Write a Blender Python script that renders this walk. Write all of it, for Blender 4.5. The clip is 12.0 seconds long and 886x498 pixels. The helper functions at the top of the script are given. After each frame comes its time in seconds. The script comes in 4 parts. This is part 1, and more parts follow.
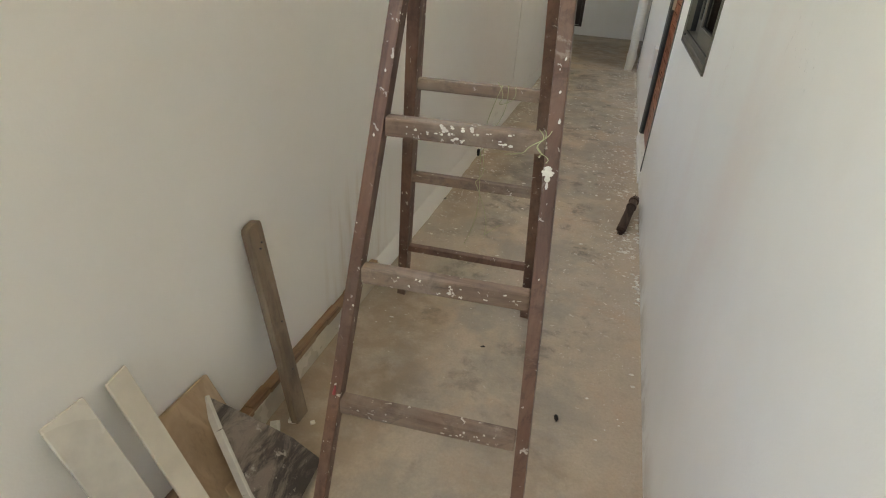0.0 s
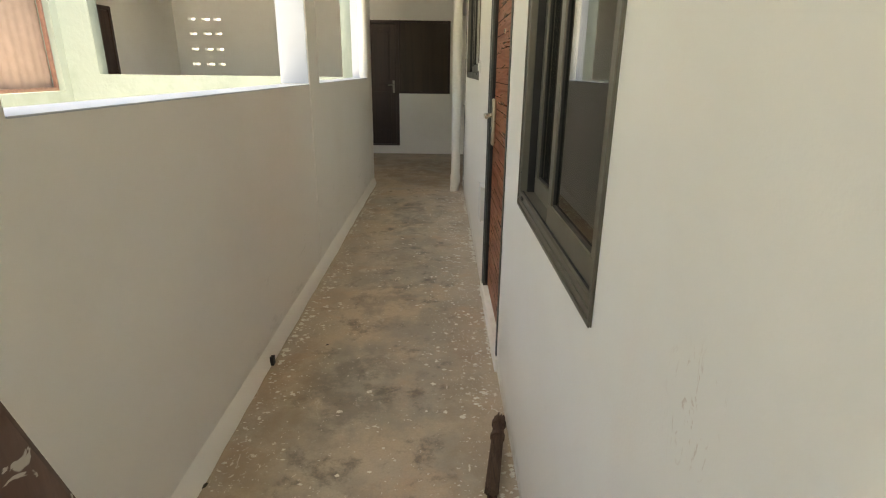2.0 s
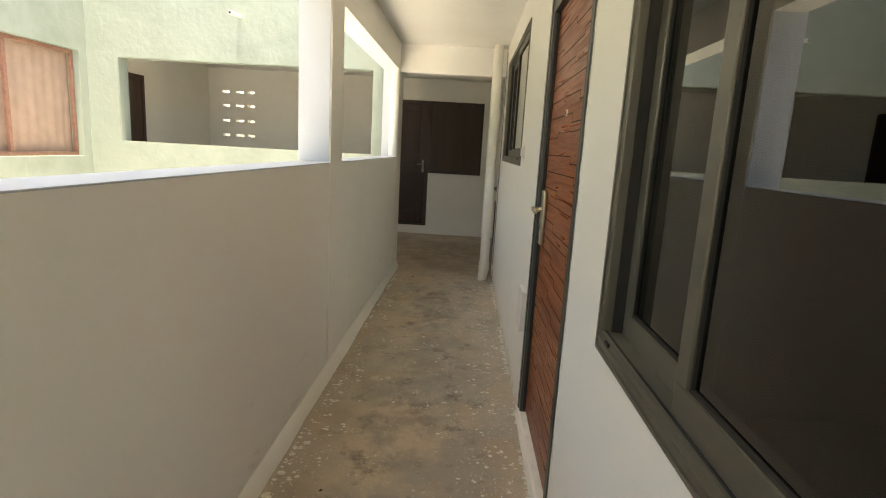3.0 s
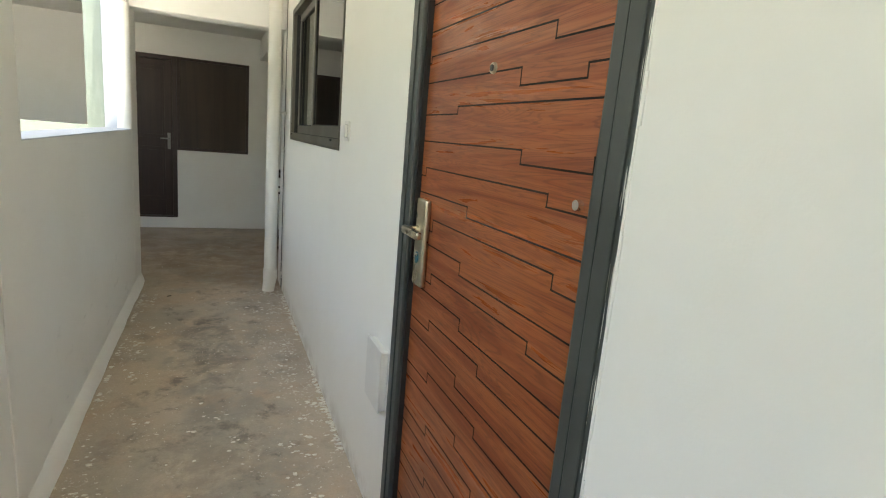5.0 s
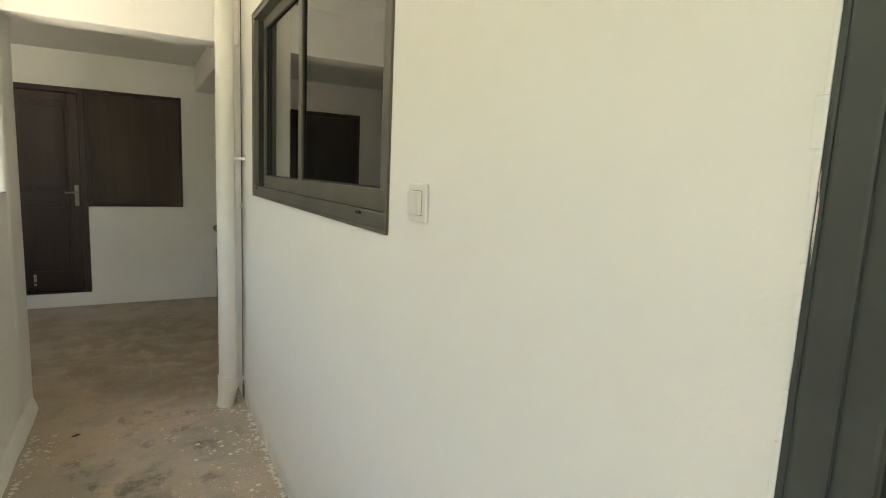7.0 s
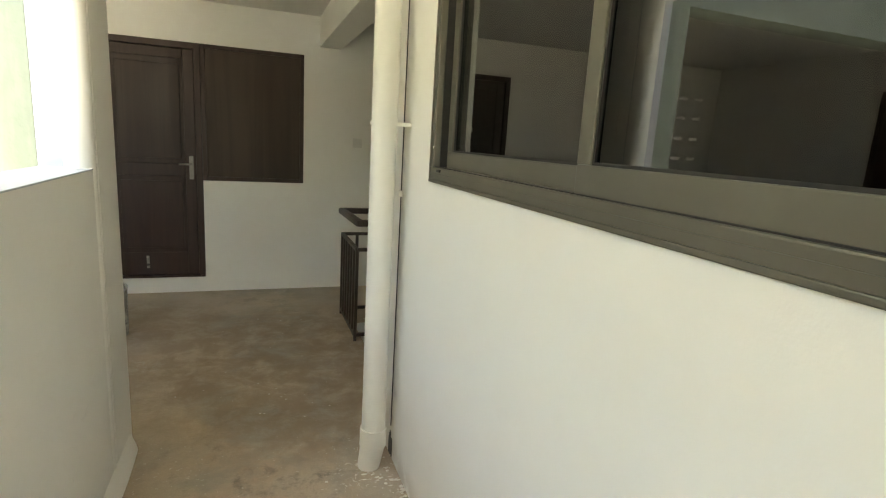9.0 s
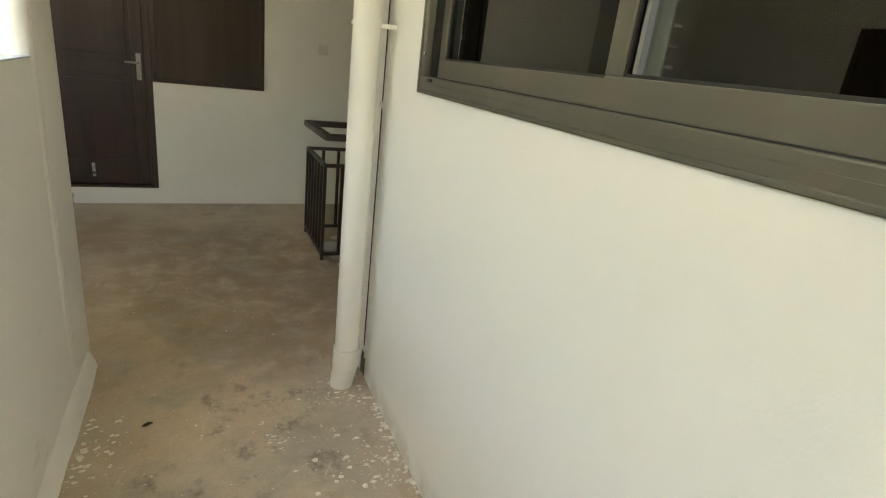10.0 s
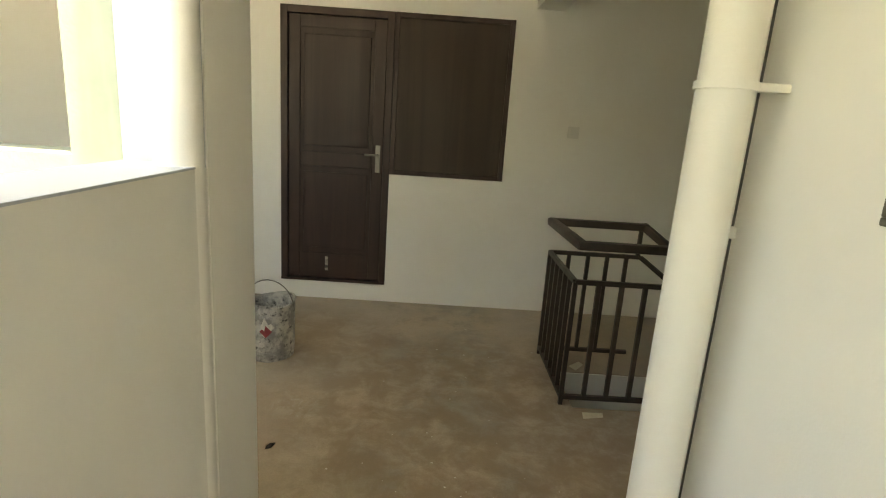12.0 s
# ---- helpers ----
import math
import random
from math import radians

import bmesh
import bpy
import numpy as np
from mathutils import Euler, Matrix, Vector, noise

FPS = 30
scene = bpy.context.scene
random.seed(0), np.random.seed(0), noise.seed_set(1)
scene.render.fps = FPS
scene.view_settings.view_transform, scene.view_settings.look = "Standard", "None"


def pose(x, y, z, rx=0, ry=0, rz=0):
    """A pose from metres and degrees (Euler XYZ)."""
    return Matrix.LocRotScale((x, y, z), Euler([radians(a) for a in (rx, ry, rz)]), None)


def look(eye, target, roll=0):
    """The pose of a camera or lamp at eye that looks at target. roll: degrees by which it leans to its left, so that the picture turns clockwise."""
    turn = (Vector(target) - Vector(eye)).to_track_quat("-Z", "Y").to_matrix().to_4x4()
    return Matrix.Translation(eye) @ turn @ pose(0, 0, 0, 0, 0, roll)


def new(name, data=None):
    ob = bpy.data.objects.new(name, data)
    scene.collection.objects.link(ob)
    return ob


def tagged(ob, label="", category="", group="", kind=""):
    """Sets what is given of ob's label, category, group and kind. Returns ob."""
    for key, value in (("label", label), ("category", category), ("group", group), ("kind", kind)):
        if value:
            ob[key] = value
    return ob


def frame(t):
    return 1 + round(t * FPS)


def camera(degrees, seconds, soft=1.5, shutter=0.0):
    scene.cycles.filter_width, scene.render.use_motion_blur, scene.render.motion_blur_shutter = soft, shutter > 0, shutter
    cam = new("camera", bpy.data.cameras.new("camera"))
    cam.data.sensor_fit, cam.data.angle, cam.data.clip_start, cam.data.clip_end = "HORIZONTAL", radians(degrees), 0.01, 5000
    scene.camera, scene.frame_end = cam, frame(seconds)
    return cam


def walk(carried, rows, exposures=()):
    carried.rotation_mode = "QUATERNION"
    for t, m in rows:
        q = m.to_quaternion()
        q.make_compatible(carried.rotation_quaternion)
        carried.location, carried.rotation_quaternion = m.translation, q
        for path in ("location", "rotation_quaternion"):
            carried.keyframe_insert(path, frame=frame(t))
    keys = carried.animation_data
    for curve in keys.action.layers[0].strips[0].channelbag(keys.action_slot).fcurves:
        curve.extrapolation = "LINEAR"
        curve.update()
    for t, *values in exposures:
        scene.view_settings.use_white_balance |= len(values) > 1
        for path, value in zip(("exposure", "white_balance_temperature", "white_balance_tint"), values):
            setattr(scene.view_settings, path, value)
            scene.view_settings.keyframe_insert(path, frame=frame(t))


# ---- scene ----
cam = camera(79.4, 12.0, soft=1.1)
PATH = [
    (0, (0.154, 0.18, 1.281), (-0.318, 1.852, 0.289), 3.6),
    (0.2, (0.165, 0.316, 1.28), (-0.266, 2.0, 0.29), 3.0),
    (0.5, (0.167, 0.534, 1.302), (-0.026, 2.286, 0.357), 3.8),
    (0.7, (0.177, 0.66, 1.334), (0.085, 2.448, 0.442), 2.5),
    (0.9, (0.194, 0.788, 1.336), (0.162, 2.601, 0.493), 0.7),
    (1, (0.201, 0.855, 1.338), (0.183, 2.683, 0.527), 0.7),
    (1.1, (0.211, 0.944, 1.336), (0.198, 2.798, 0.585), 0.5),
    (1.5, (0.213, 1.186, 1.359), (0.223, 3.08, 0.718), 0.2),
    (2, (0.181, 1.41, 1.374), (0.194, 3.306, 0.738), 0.7),
    (2.5, (0.15, 1.727, 1.373), (0.081, 3.682, 0.953), 0.9),
    (2.7, (0.134, 1.832, 1.391), (0.04, 3.797, 1.031), 2.6),
    (4.3, (0.012, 2.651, 1.36), (0.137, 4.596, 0.91), 4.2),
    (4.5, (-0.002, 2.773, 1.37), (0.433, 4.677, 0.941), 4.4),
    (5, (-0.07, 3.07, 1.391), (0.714, 4.867, 0.996), 5.0),
    (5.5, (-0.088, 3.402, 1.41), (0.766, 5.176, 1.06), 3.4),
    (6, (-0.097, 3.73, 1.426), (1.049, 5.338, 1.111), 2.4),
    (6.5, (-0.109, 4.027, 1.458), (1.161, 5.549, 1.197), 0.9),
    (7, (-0.077, 4.379, 1.462), (0.907, 6.098, 1.186), 2.6),
    (7.5, (-0.117, 4.75, 1.448), (0.7, 6.547, 1.128), 4.6),
    (7.7, (-0.137, 4.881, 1.467), (0.655, 6.69, 1.148), 4.4),
    (9.3, (-0.141, 5.691, 1.432), (0.531, 7.522, 0.987), 3.7),
    (9.5, (-0.139, 5.717, 1.423), (0.65, 7.462, 0.846), 3.6),
    (10, (-0.196, 5.714, 1.405), (0.624, 7.416, 0.749), 7.0),
    (10.5, (-0.277, 5.851, 1.402), (0.181, 7.673, 0.716), 8.4),
    (11, (-0.284, 6.087, 1.427), (-0.032, 7.97, 0.801), 4.8),
    (11.5, (-0.196, 6.384, 1.41), (-0.073, 8.308, 0.879), 3.2),
    (12, (-0.157, 6.687, 1.405), (-0.119, 8.632, 0.94), 3.9),
]
walk(cam, [(t, look(eye, target, roll)) for t, eye, target, roll in PATH], [
    (0.0, 2.9, 8300, 10), (1.0, 2.85, 8100, 10), (1.5, 2.9, 8700, 10), (2.0, 2.85, 9200, 10), (2.5, 2.65, 9500, 10),
    (4.5, 3.1, 9200, 7), (5.0, 3.12, 7800, 6), (5.5, 3.38, 8400, 7), (6.0, 3.5, 7500, 3), (6.5, 3.5, 8000, 5),
    (7.0, 3.2, 8900, 6), (7.5, 3.3, 9000, 6), (9.5, 3.6, 9300, 4), (10.5, 3.55, 9900, 5), (11.0, 3.55, 10500, 5), (12.0, 3.65, 10600, 4)])

# ---- light ----
world = bpy.data.worlds.new("sky")
scene.world = world
world.use_nodes = True
_nt = world.node_tree
_sky = _nt.nodes.new("ShaderNodeTexSky")
_sky.sky_type, _sky.sun_disc = "NISHITA", False
SUN = Vector((0.10, -0.13, 1.6)).normalized()      # towards the sun, high over the roof behind the walker
_sky.sun_elevation = math.asin(SUN.z)
_sky.sun_rotation = math.atan2(SUN.x, SUN.y)
_sky.dust_density = 2.0
_nt.links.new(_sky.outputs[0], _nt.nodes["Background"].inputs[0])
_nt.nodes["Background"].inputs[1].default_value = 0.125
sun = new("sun", bpy.data.lights.new("sun", "SUN"))
sun.data.energy, sun.data.angle, sun.data.color = 3.2, radians(0.6), (1.0, 0.97, 0.92)
sun.matrix_world = look(SUN * 20, (0, 0, 0))


# ---- materials ----
class Nodes:
    """A small builder of procedural materials in object space."""

    def __init__(self, name, rough=0.7, metal=0.0):
        self.m = bpy.data.materials.new(name)
        self.m.use_nodes = True
        self.t = self.m.node_tree
        self.b = self.t.nodes["Principled BSDF"]
        self.b.inputs["Roughness"].default_value = rough
        self.b.inputs["Metallic"].default_value = metal
        self.co = self.t.nodes.new("ShaderNodeTexCoord").outputs["Object"]
        self.bump_in = None

    def put(self, socket, v):
        if hasattr(v, "is_output"):
            self.t.links.new(v, socket)
        elif isinstance(v, tuple):
            socket.default_value = (*v, 1.0) if len(v) == 3 and len(socket.default_value) == 4 else v
        else:
            socket.default_value = v

    def scale(self, sx, sy, sz):
        n = self.t.nodes.new("ShaderNodeMapping")
        n.inputs["Scale"].default_value = (sx, sy, sz)
        self.t.links.new(self.co, n.inputs["Vector"])
        return n.outputs[0]

    def noise(self, size, detail=4, rough=0.55, co=None, warp=0.0):
        n = self.t.nodes.new("ShaderNodeTexNoise")
        n.inputs["Scale"].default_value, n.inputs["Detail"].default_value = size, detail
        n.inputs["Roughness"].default_value, n.inputs["Distortion"].default_value = rough, warp
        self.t.links.new(co or self.co, n.inputs["Vector"])
        return n.outputs["Fac"]

    def ramp(self, v, lo, hi, a=0.0, b=1.0):
        n = self.t.nodes.new("ShaderNodeMapRange")
        n.interpolation_type = "SMOOTHSTEP"
        for i, x in zip((1, 2, 3, 4), (lo, hi, a, b)):
            n.inputs[i].default_value = x
        self.t.links.new(v, n.inputs[0])
        return n.outputs[0]

    def op(self, kind, a, b=0.0):
        n = self.t.nodes.new("ShaderNodeMath")
        n.operation = kind
        self.put(n.inputs[0], a)
        self.put(n.inputs[1], b)
        return n.outputs[0]

    def mix(self, f, a, b):
        n = self.t.nodes.new("ShaderNodeMix")
        n.data_type = "RGBA"
        self.put(n.inputs[0], f)
        self.put(n.inputs[6], a)
        self.put(n.inputs[7], b)
        return n.outputs[2]

    def axis(self, i):
        n = self.t.nodes.new("ShaderNodeSeparateXYZ")
        self.t.links.new(self.co, n.inputs[0])
        return n.outputs[i]

    def color(self, v):
        self.put(self.b.inputs["Base Color"], v)
        return self

    def bump(self, v, strength=0.3, distance=0.01):
        n = self.t.nodes.new("ShaderNodeBump")
        n.inputs["Strength"].default_value, n.inputs["Distance"].default_value = strength, distance
        self.t.links.new(v, n.inputs["Height"])
        if self.bump_in is not None:
            self.t.links.new(self.bump_in, n.inputs["Normal"])
        self.bump_in = n.outputs[0]
        self.t.links.new(self.bump_in, self.b.inputs["Normal"])
        return self

    def rough(self, v):
        self.put(self.b.inputs["Roughness"], v)
        return self


def paint(name, col, dirt, amount=0.5, rough=0.6, scuffs=False):
    """Painted plaster: faint roller texture, slow unevenness, patches of grime."""
    n = Nodes(name, rough)
    patch = n.ramp(n.noise(1.1, 5, 0.6), 0.42, 0.75)
    fine = n.ramp(n.noise(9, 6, 0.65), 0.5, 0.8)
    c = n.mix(n.op("MULTIPLY", patch, amount), col, dirt)
    c = n.mix(n.op("MULTIPLY", fine, amount * 0.35), c, dirt)
    y, z = n.axis(1), n.axis(2)

    def zone(y0, y1, z0, z1, soft=0.05):
        return n.op("MULTIPLY", n.op("MULTIPLY", n.ramp(y, y0 - soft, y0 + soft), n.ramp(y, y1 + soft, y1 - soft)),
                    n.op("MULTIPLY", n.ramp(z, z0 - soft, z0 + soft), n.ramp(z, z1 + soft, z1 - soft)))

    if scuffs == "room":
        # grey scrapes, a rusty scribble, a rosy undercoat showing through
        mark = n.ramp(n.noise(38, 5, 0.7, n.scale(1, 1.3, 0.8), 1.2), 0.61, 0.66)
        c = n.mix(n.op("MULTIPLY", n.op("MULTIPLY", mark, zone(1.2, 1.4, 1.11, 1.19, 0.03)), 0.6), c, (0.36, 0.35, 0.31))
        scrawl = n.ramp(n.noise(30, 4, 0.7, n.scale(1, 1.5, 0.6), 2.0), 0.60, 0.64)
        c = n.mix(n.op("MULTIPLY", n.op("MULTIPLY", scrawl, zone(1.86, 1.96, 0.95, 1.08, 0.04)), 0.45), c, (0.52, 0.36, 0.27))
        rosy = n.op("MULTIPLY", n.ramp(n.noise(1.6, 3, 0.5, n.scale(1, 2.2, 0.5)), 0.45, 0.7), zone(1.0, 2.2, 0.4, 2.4, 0.3))
        c = n.mix(n.op("MULTIPLY", rosy, 0.45), c, (0.86, 0.76, 0.69))
    if scuffs == "parapet":
        drip = n.ramp(n.noise(5, 4, 0.6, n.scale(1, 4, 0.35)), 0.46, 0.68)
        c = n.mix(n.op("MULTIPLY", n.op("MULTIPLY", drip, zone(1.6, 2.1, 0.0, 0.5, 0.12)), 0.38), c, (0.60, 0.48, 0.30))
        chip = n.ramp(n.noise(26, 3, 0.6, None, 0.6), 0.60, 0.63)
        c = n.mix(n.op("MULTIPLY", n.op("MULTIPLY", chip, zone(2.0, 2.07, 0.8, 0.92, 0.02)), 0.85), c, (0.16, 0.08, 0.06))
        rub = n.ramp(n.noise(7, 5, 0.7, n.scale(1, 0.6, 1.5)), 0.58, 0.72)
        c = n.mix(n.op("MULTIPLY", n.op("MULTIPLY", rub, zone(3.5, 7.8, 0.08, 0.5, 0.1)), 0.35), c, (0.42, 0.40, 0.34))
    if scuffs:
        low = n.op("MULTIPLY", n.ramp(z, 0.14, 0.0), n.ramp(n.noise(6, 5, 0.7), 0.4, 0.6))
        c = n.mix(n.op("MULTIPLY", low, 0.45), c, (0.42, 0.33, 0.23))
    n.color(c)
    n.bump(n.noise(2.2, 3), 0.25, 0.02)
    n.bump(n.noise(160, 3), 0.12, 0.003)
    return n.m


M_WALL = paint("cream wall paint", (0.89, 0.87, 0.81), (0.78, 0.73, 0.64), 0.35, 0.5)
M_EAST = paint("cream room wall paint", (0.89, 0.87, 0.81), (0.78, 0.73, 0.64), 0.3, 0.5, "room")
M_PARAPET = paint("cream parapet paint", (0.89, 0.87, 0.81), (0.80, 0.75, 0.66), 0.3, 0.5, "parapet")
M_CEIL = paint("ceiling paint", (0.89, 0.87, 0.82), (0.74, 0.70, 0.63), 0.3, 0.7)
# white paint with the blue of skylight put in, darkened against overexposure
M_TRIM = paint("column paint with skylight blue", (0.50, 0.53, 0.575), (0.44, 0.46, 0.49), 0.3, 0.5)
M_PIPE = paint("painted pipe", (0.80, 0.77, 0.69), (0.60, 0.54, 0.44), 0.4, 0.4)


def facade():
    n = Nodes("courtyard plaster", 0.85)
    c = n.mix(n.ramp(n.noise(1.6, 6, 0.65), 0.4, 0.7), (0.245, 0.285, 0.25), (0.205, 0.24, 0.205))
    streak = n.ramp(n.noise(3, 5, 0.6, n.scale(6, 6, 0.5)), 0.58, 0.8)
    c = n.mix(n.op("MULTIPLY", streak, 0.25), c, (0.38, 0.40, 0.33))
    n.color(c).bump(n.noise(5, 5), 0.3, 0.03).bump(n.noise(24, 5), 0.25, 0.01)
    return n.m


M_FACADE = facade()


def concrete():
    n = Nodes("worn concrete floor", 0.65)
    x, y = n.axis(0), n.axis(1)
    c = n.mix(n.ramp(n.noise(1.3, 6, 0.6, None, 0.4), 0.38, 0.64), (0.52, 0.415, 0.305), (0.47, 0.40, 0.32))
    c = n.mix(n.op("MULTIPLY", n.ramp(n.noise(2.7, 7, 0.68, None, 0.2), 0.48, 0.68), n.op("ADD", n.op("MULTIPLY", n.ramp(y, 8.8, 7.8), 0.6), 0.15)), c, (0.50, 0.355, 0.24))
    middle = n.op("MULTIPLY", n.ramp(x, -0.60, -0.30), n.ramp(x, 0.45, 0.15))
    lane = n.op("MULTIPLY", n.ramp(y, 0.9, 2.4), n.ramp(y, 8.6, 7.6))
    gray = n.op("MULTIPLY", n.ramp(n.noise(1.9, 8, 0.7, None, 0.15), 0.42, 0.6), n.op("ADD", n.op("MULTIPLY", middle, 0.75), 0.25))
    c = n.mix(n.op("MULTIPLY", gray, 0.85), c, (0.33, 0.30, 0.25))
    dark = n.op("MULTIPLY", n.ramp(n.noise(4.5, 9, 0.74, None, 0.15), 0.52, 0.66), n.op("ADD", n.op("MULTIPLY", middle, 0.75), 0.25))
    c = n.mix(n.op("MULTIPLY", dark, n.op("ADD", n.op("MULTIPLY", lane, 0.45), 0.3)), c, (0.105, 0.096, 0.085))
    broken = n.noise(5.5, 8, 0.72, None, 0.3)
    smear = n.noise(9, 7, 0.75, n.scale(1.6, 0.8, 1), 0.6)

    def stain(cx, cy, rx, ry):
        u = n.op("DIVIDE", n.op("SUBTRACT", x, cx), rx)
        v = n.op("DIVIDE", n.op("SUBTRACT", y, cy), ry)
        return n.ramp(n.op("ADD", n.op("MULTIPLY", u, u), n.op("MULTIPLY", v, v)), 1.0, 0.2)

    for cx, cy, rx, ry, k in ((-0.12, 6.45, 0.26, 0.75, 0.7), (-0.1, 5.35, 0.3, 0.5, 0.45), (-0.2, 3.5, 0.26, 0.5, 0.65), (-0.16, 4.5, 0.25, 0.5, 0.5), (-0.15, 2.75, 0.2, 0.3, 0.35), (-0.28, 1.35, 0.14, 0.14, 0.5)):
        c = n.mix(n.op("MULTIPLY", n.op("MULTIPLY", stain(cx, cy, rx, ry), n.ramp(broken, 0.40, 0.6)), k), c, (0.16, 0.15, 0.135))
        c = n.mix(n.op("MULTIPLY", n.op("MULTIPLY", stain(cx, cy, rx, ry), n.ramp(smear, 0.58, 0.66)), k), c, (0.60, 0.54, 0.46))
    for cx, cy, rx, ry in ((-0.76, 9.05, 0.17, 0.13), (-0.3, 5.0, 0.12, 0.06)):
        c = n.mix(n.op("MULTIPLY", n.op("MULTIPLY", stain(cx, cy, rx, ry), n.ramp(smear, 0.44, 0.6)), 0.75), c, (0.62, 0.57, 0.48))
    for cx, cy, rx, ry, k in ((0.1, 9.0, 1.2, 1.3, 0.7), (-0.9, 9.9, 0.7, 0.6, 0.5), (0.1, 8.1, 0.5, 0.4, 0.45), (-0.5, 1.5, 0.3, 0.9, 0.6), (0.15, 0.9, 0.3, 0.7, 0.4), (-0.5, 3.3, 0.16, 0.9, 0.5), (0.3, 3.3, 0.12, 1.0, 0.4)):
        c = n.mix(n.op("MULTIPLY", n.op("MULTIPLY", stain(cx, cy, rx, ry), n.ramp(broken, 0.34, 0.60)), k), c, (0.29, 0.205, 0.13))
    fine = n.ramp(n.noise(16, 8, 0.74, None, 0.2), 0.5, 0.72)
    c = n.mix(n.op("MULTIPLY", fine, 0.35), c, (0.30, 0.25, 0.185))
    dust = n.ramp(n.noise(4.1, 8, 0.74, None, 0.3), 0.56, 0.74)
    c = n.mix(n.op("MULTIPLY", dust, 0.5), c, (0.58, 0.51, 0.41))
    # splashed paint, thick along the walls
    side = n.op("ADD", n.op("MULTIPLY", n.ramp(x, 0.05, 0.42), 0.05), n.op("MULTIPLY", n.ramp(x, -0.30, -0.62), 0.03))
    big = n.noise(3.3, 4, 0.6)
    lift = n.op("ADD", n.op("MULTIPLY", side, lane), n.op("MULTIPLY", n.op("MULTIPLY", n.ramp(big, 0.42, 0.66), lane), 0.06))
    a = n.ramp(n.op("ADD", n.noise(52, 3, 0.6, None, 0.5), lift), 0.70, 0.72)
    b = n.ramp(n.op("ADD", n.noise(23, 5, 0.7, n.scale(1, 0.7, 1), 1.2), lift), 0.705, 0.73)
    speck = n.op("MULTIPLY", n.op("MAXIMUM", a, b), lane)
    c = n.mix(n.op("MULTIPLY", speck, 0.85), c, (0.78, 0.73, 0.63))
    grit = n.ramp(n.noise(110, 4, 0.7), 0.35, 0.7)
    c = n.mix(n.op("MULTIPLY", grit, 0.25), c, (0.28, 0.23, 0.17))
    n.color(c).bump(n.noise(7, 6, 0.65), 0.35, 0.01).bump(n.noise(90, 5), 0.35, 0.003).bump(speck, 0.4, 0.001)
    n.rough(n.ramp(n.noise(3, 5), 0.3, 0.7, 0.5, 0.8))
    return n.m


M_FLOOR = concrete()


def wood(name, light, dark, along="y", size=14.0, rough=0.5, streak=0.6, dirty=0.0, rings=0.0, flecks=0.0):
    n = Nodes(name, rough)
    k = {"x": (0.06, 1, 1), "y": (1, 0.06, 1), "z": (1, 1, 0.05)}[along]
    co = n.scale(*k)
    a = n.noise(size, 6, 0.6, co, 1.4)
    b = n.noise(size * 7, 5, 0.7, co, 0.3)
    c = n.mix(n.ramp(a, 0.35, 0.68), light, dark)
    c = n.mix(n.op("MULTIPLY", n.ramp(b, 0.5, 0.75), streak), c, tuple(0.55 * q for q in dark))
    if rings:
        wave = n.op("SINE", n.op("MULTIPLY", n.noise(size * 0.45, 4, 0.5, n.scale(*[max(q, 0.045) for q in k]), 0.5), 300.0))
        c = n.mix(n.op("MULTIPLY", n.ramp(wave, 0.25, 1.0), rings * 0.75), c, tuple(0.42 * q for q in dark))
    if dirty:
        c = n.mix(n.op("MULTIPLY", n.ramp(n.noise(5, 6, 0.7), 0.42, 0.7), dirty), c, (0.36, 0.31, 0.25))
    if flecks:
        worn = n.ramp(n.noise(21, 7, 0.75, None, 0.6), 0.50, 0.66)
        c = n.mix(n.op("MULTIPLY", worn, 0.45), c, tuple(0.45 * q for q in dark))
        c = n.mix(n.op("MULTIPLY", n.ramp(n.noise(46, 4, 0.6, None, 0.8), 0.655, 0.675), flecks), c, (0.66, 0.61, 0.54))
        c = n.mix(n.op("MULTIPLY", n.ramp(n.noise(13, 6, 0.7, None, 0.5), 0.62, 0.68), flecks * 0.45), c, (0.48, 0.42, 0.36))
    n.color(c).bump(b, 0.15, 0.002)
    n.rough(n.ramp(a, 0.3, 0.7, rough - 0.08, rough + 0.1))
    return n.m


M_VENEER = wood("red-brown veneer", (0.42, 0.121, 0.038), (0.235, 0.050, 0.015), "y", 20, 0.33, 0.8, 0.0, 0.48)
M_DARKDOOR = wood("dark brown door paint", (0.050, 0.023, 0.0145), (0.037, 0.017, 0.011), "z", 9, 0.52, 0.3)
M_DARKPANEL = wood("dark brown board", (0.060, 0.034, 0.020), (0.042, 0.024, 0.014), "z", 3, 0.55, 0.3)
M_SHUTTER = wood("old brown window frame", (0.12, 0.062, 0.042), (0.075, 0.038, 0.026), "y", 10, 0.5, 0.4)
M_LADDER = wood("weathered ladder wood", (0.19, 0.098, 0.062), (0.095, 0.045, 0.030), "z", 9, 0.5, 0.6, 0.14, flecks=0.7)
M_RUNG = wood("worn rung wood", (0.25, 0.17, 0.12), (0.125, 0.075, 0.052), "x", 9, 0.6, 0.6, 0.5, flecks=0.9)
M_PLANK = wood("grey-brown plank wood", (0.24, 0.175, 0.115), (0.13, 0.09, 0.06), "z", 10, 0.7, 0.7, 0.4)
M_OAK = wood("light wood board", (0.46, 0.33, 0.21), (0.32, 0.215, 0.125), "z", 8, 0.55, 0.4)
M_TWIG = wood("brown twigs", (0.13, 0.075, 0.045), (0.07, 0.038, 0.024), "y", 20, 0.8, 0.5)


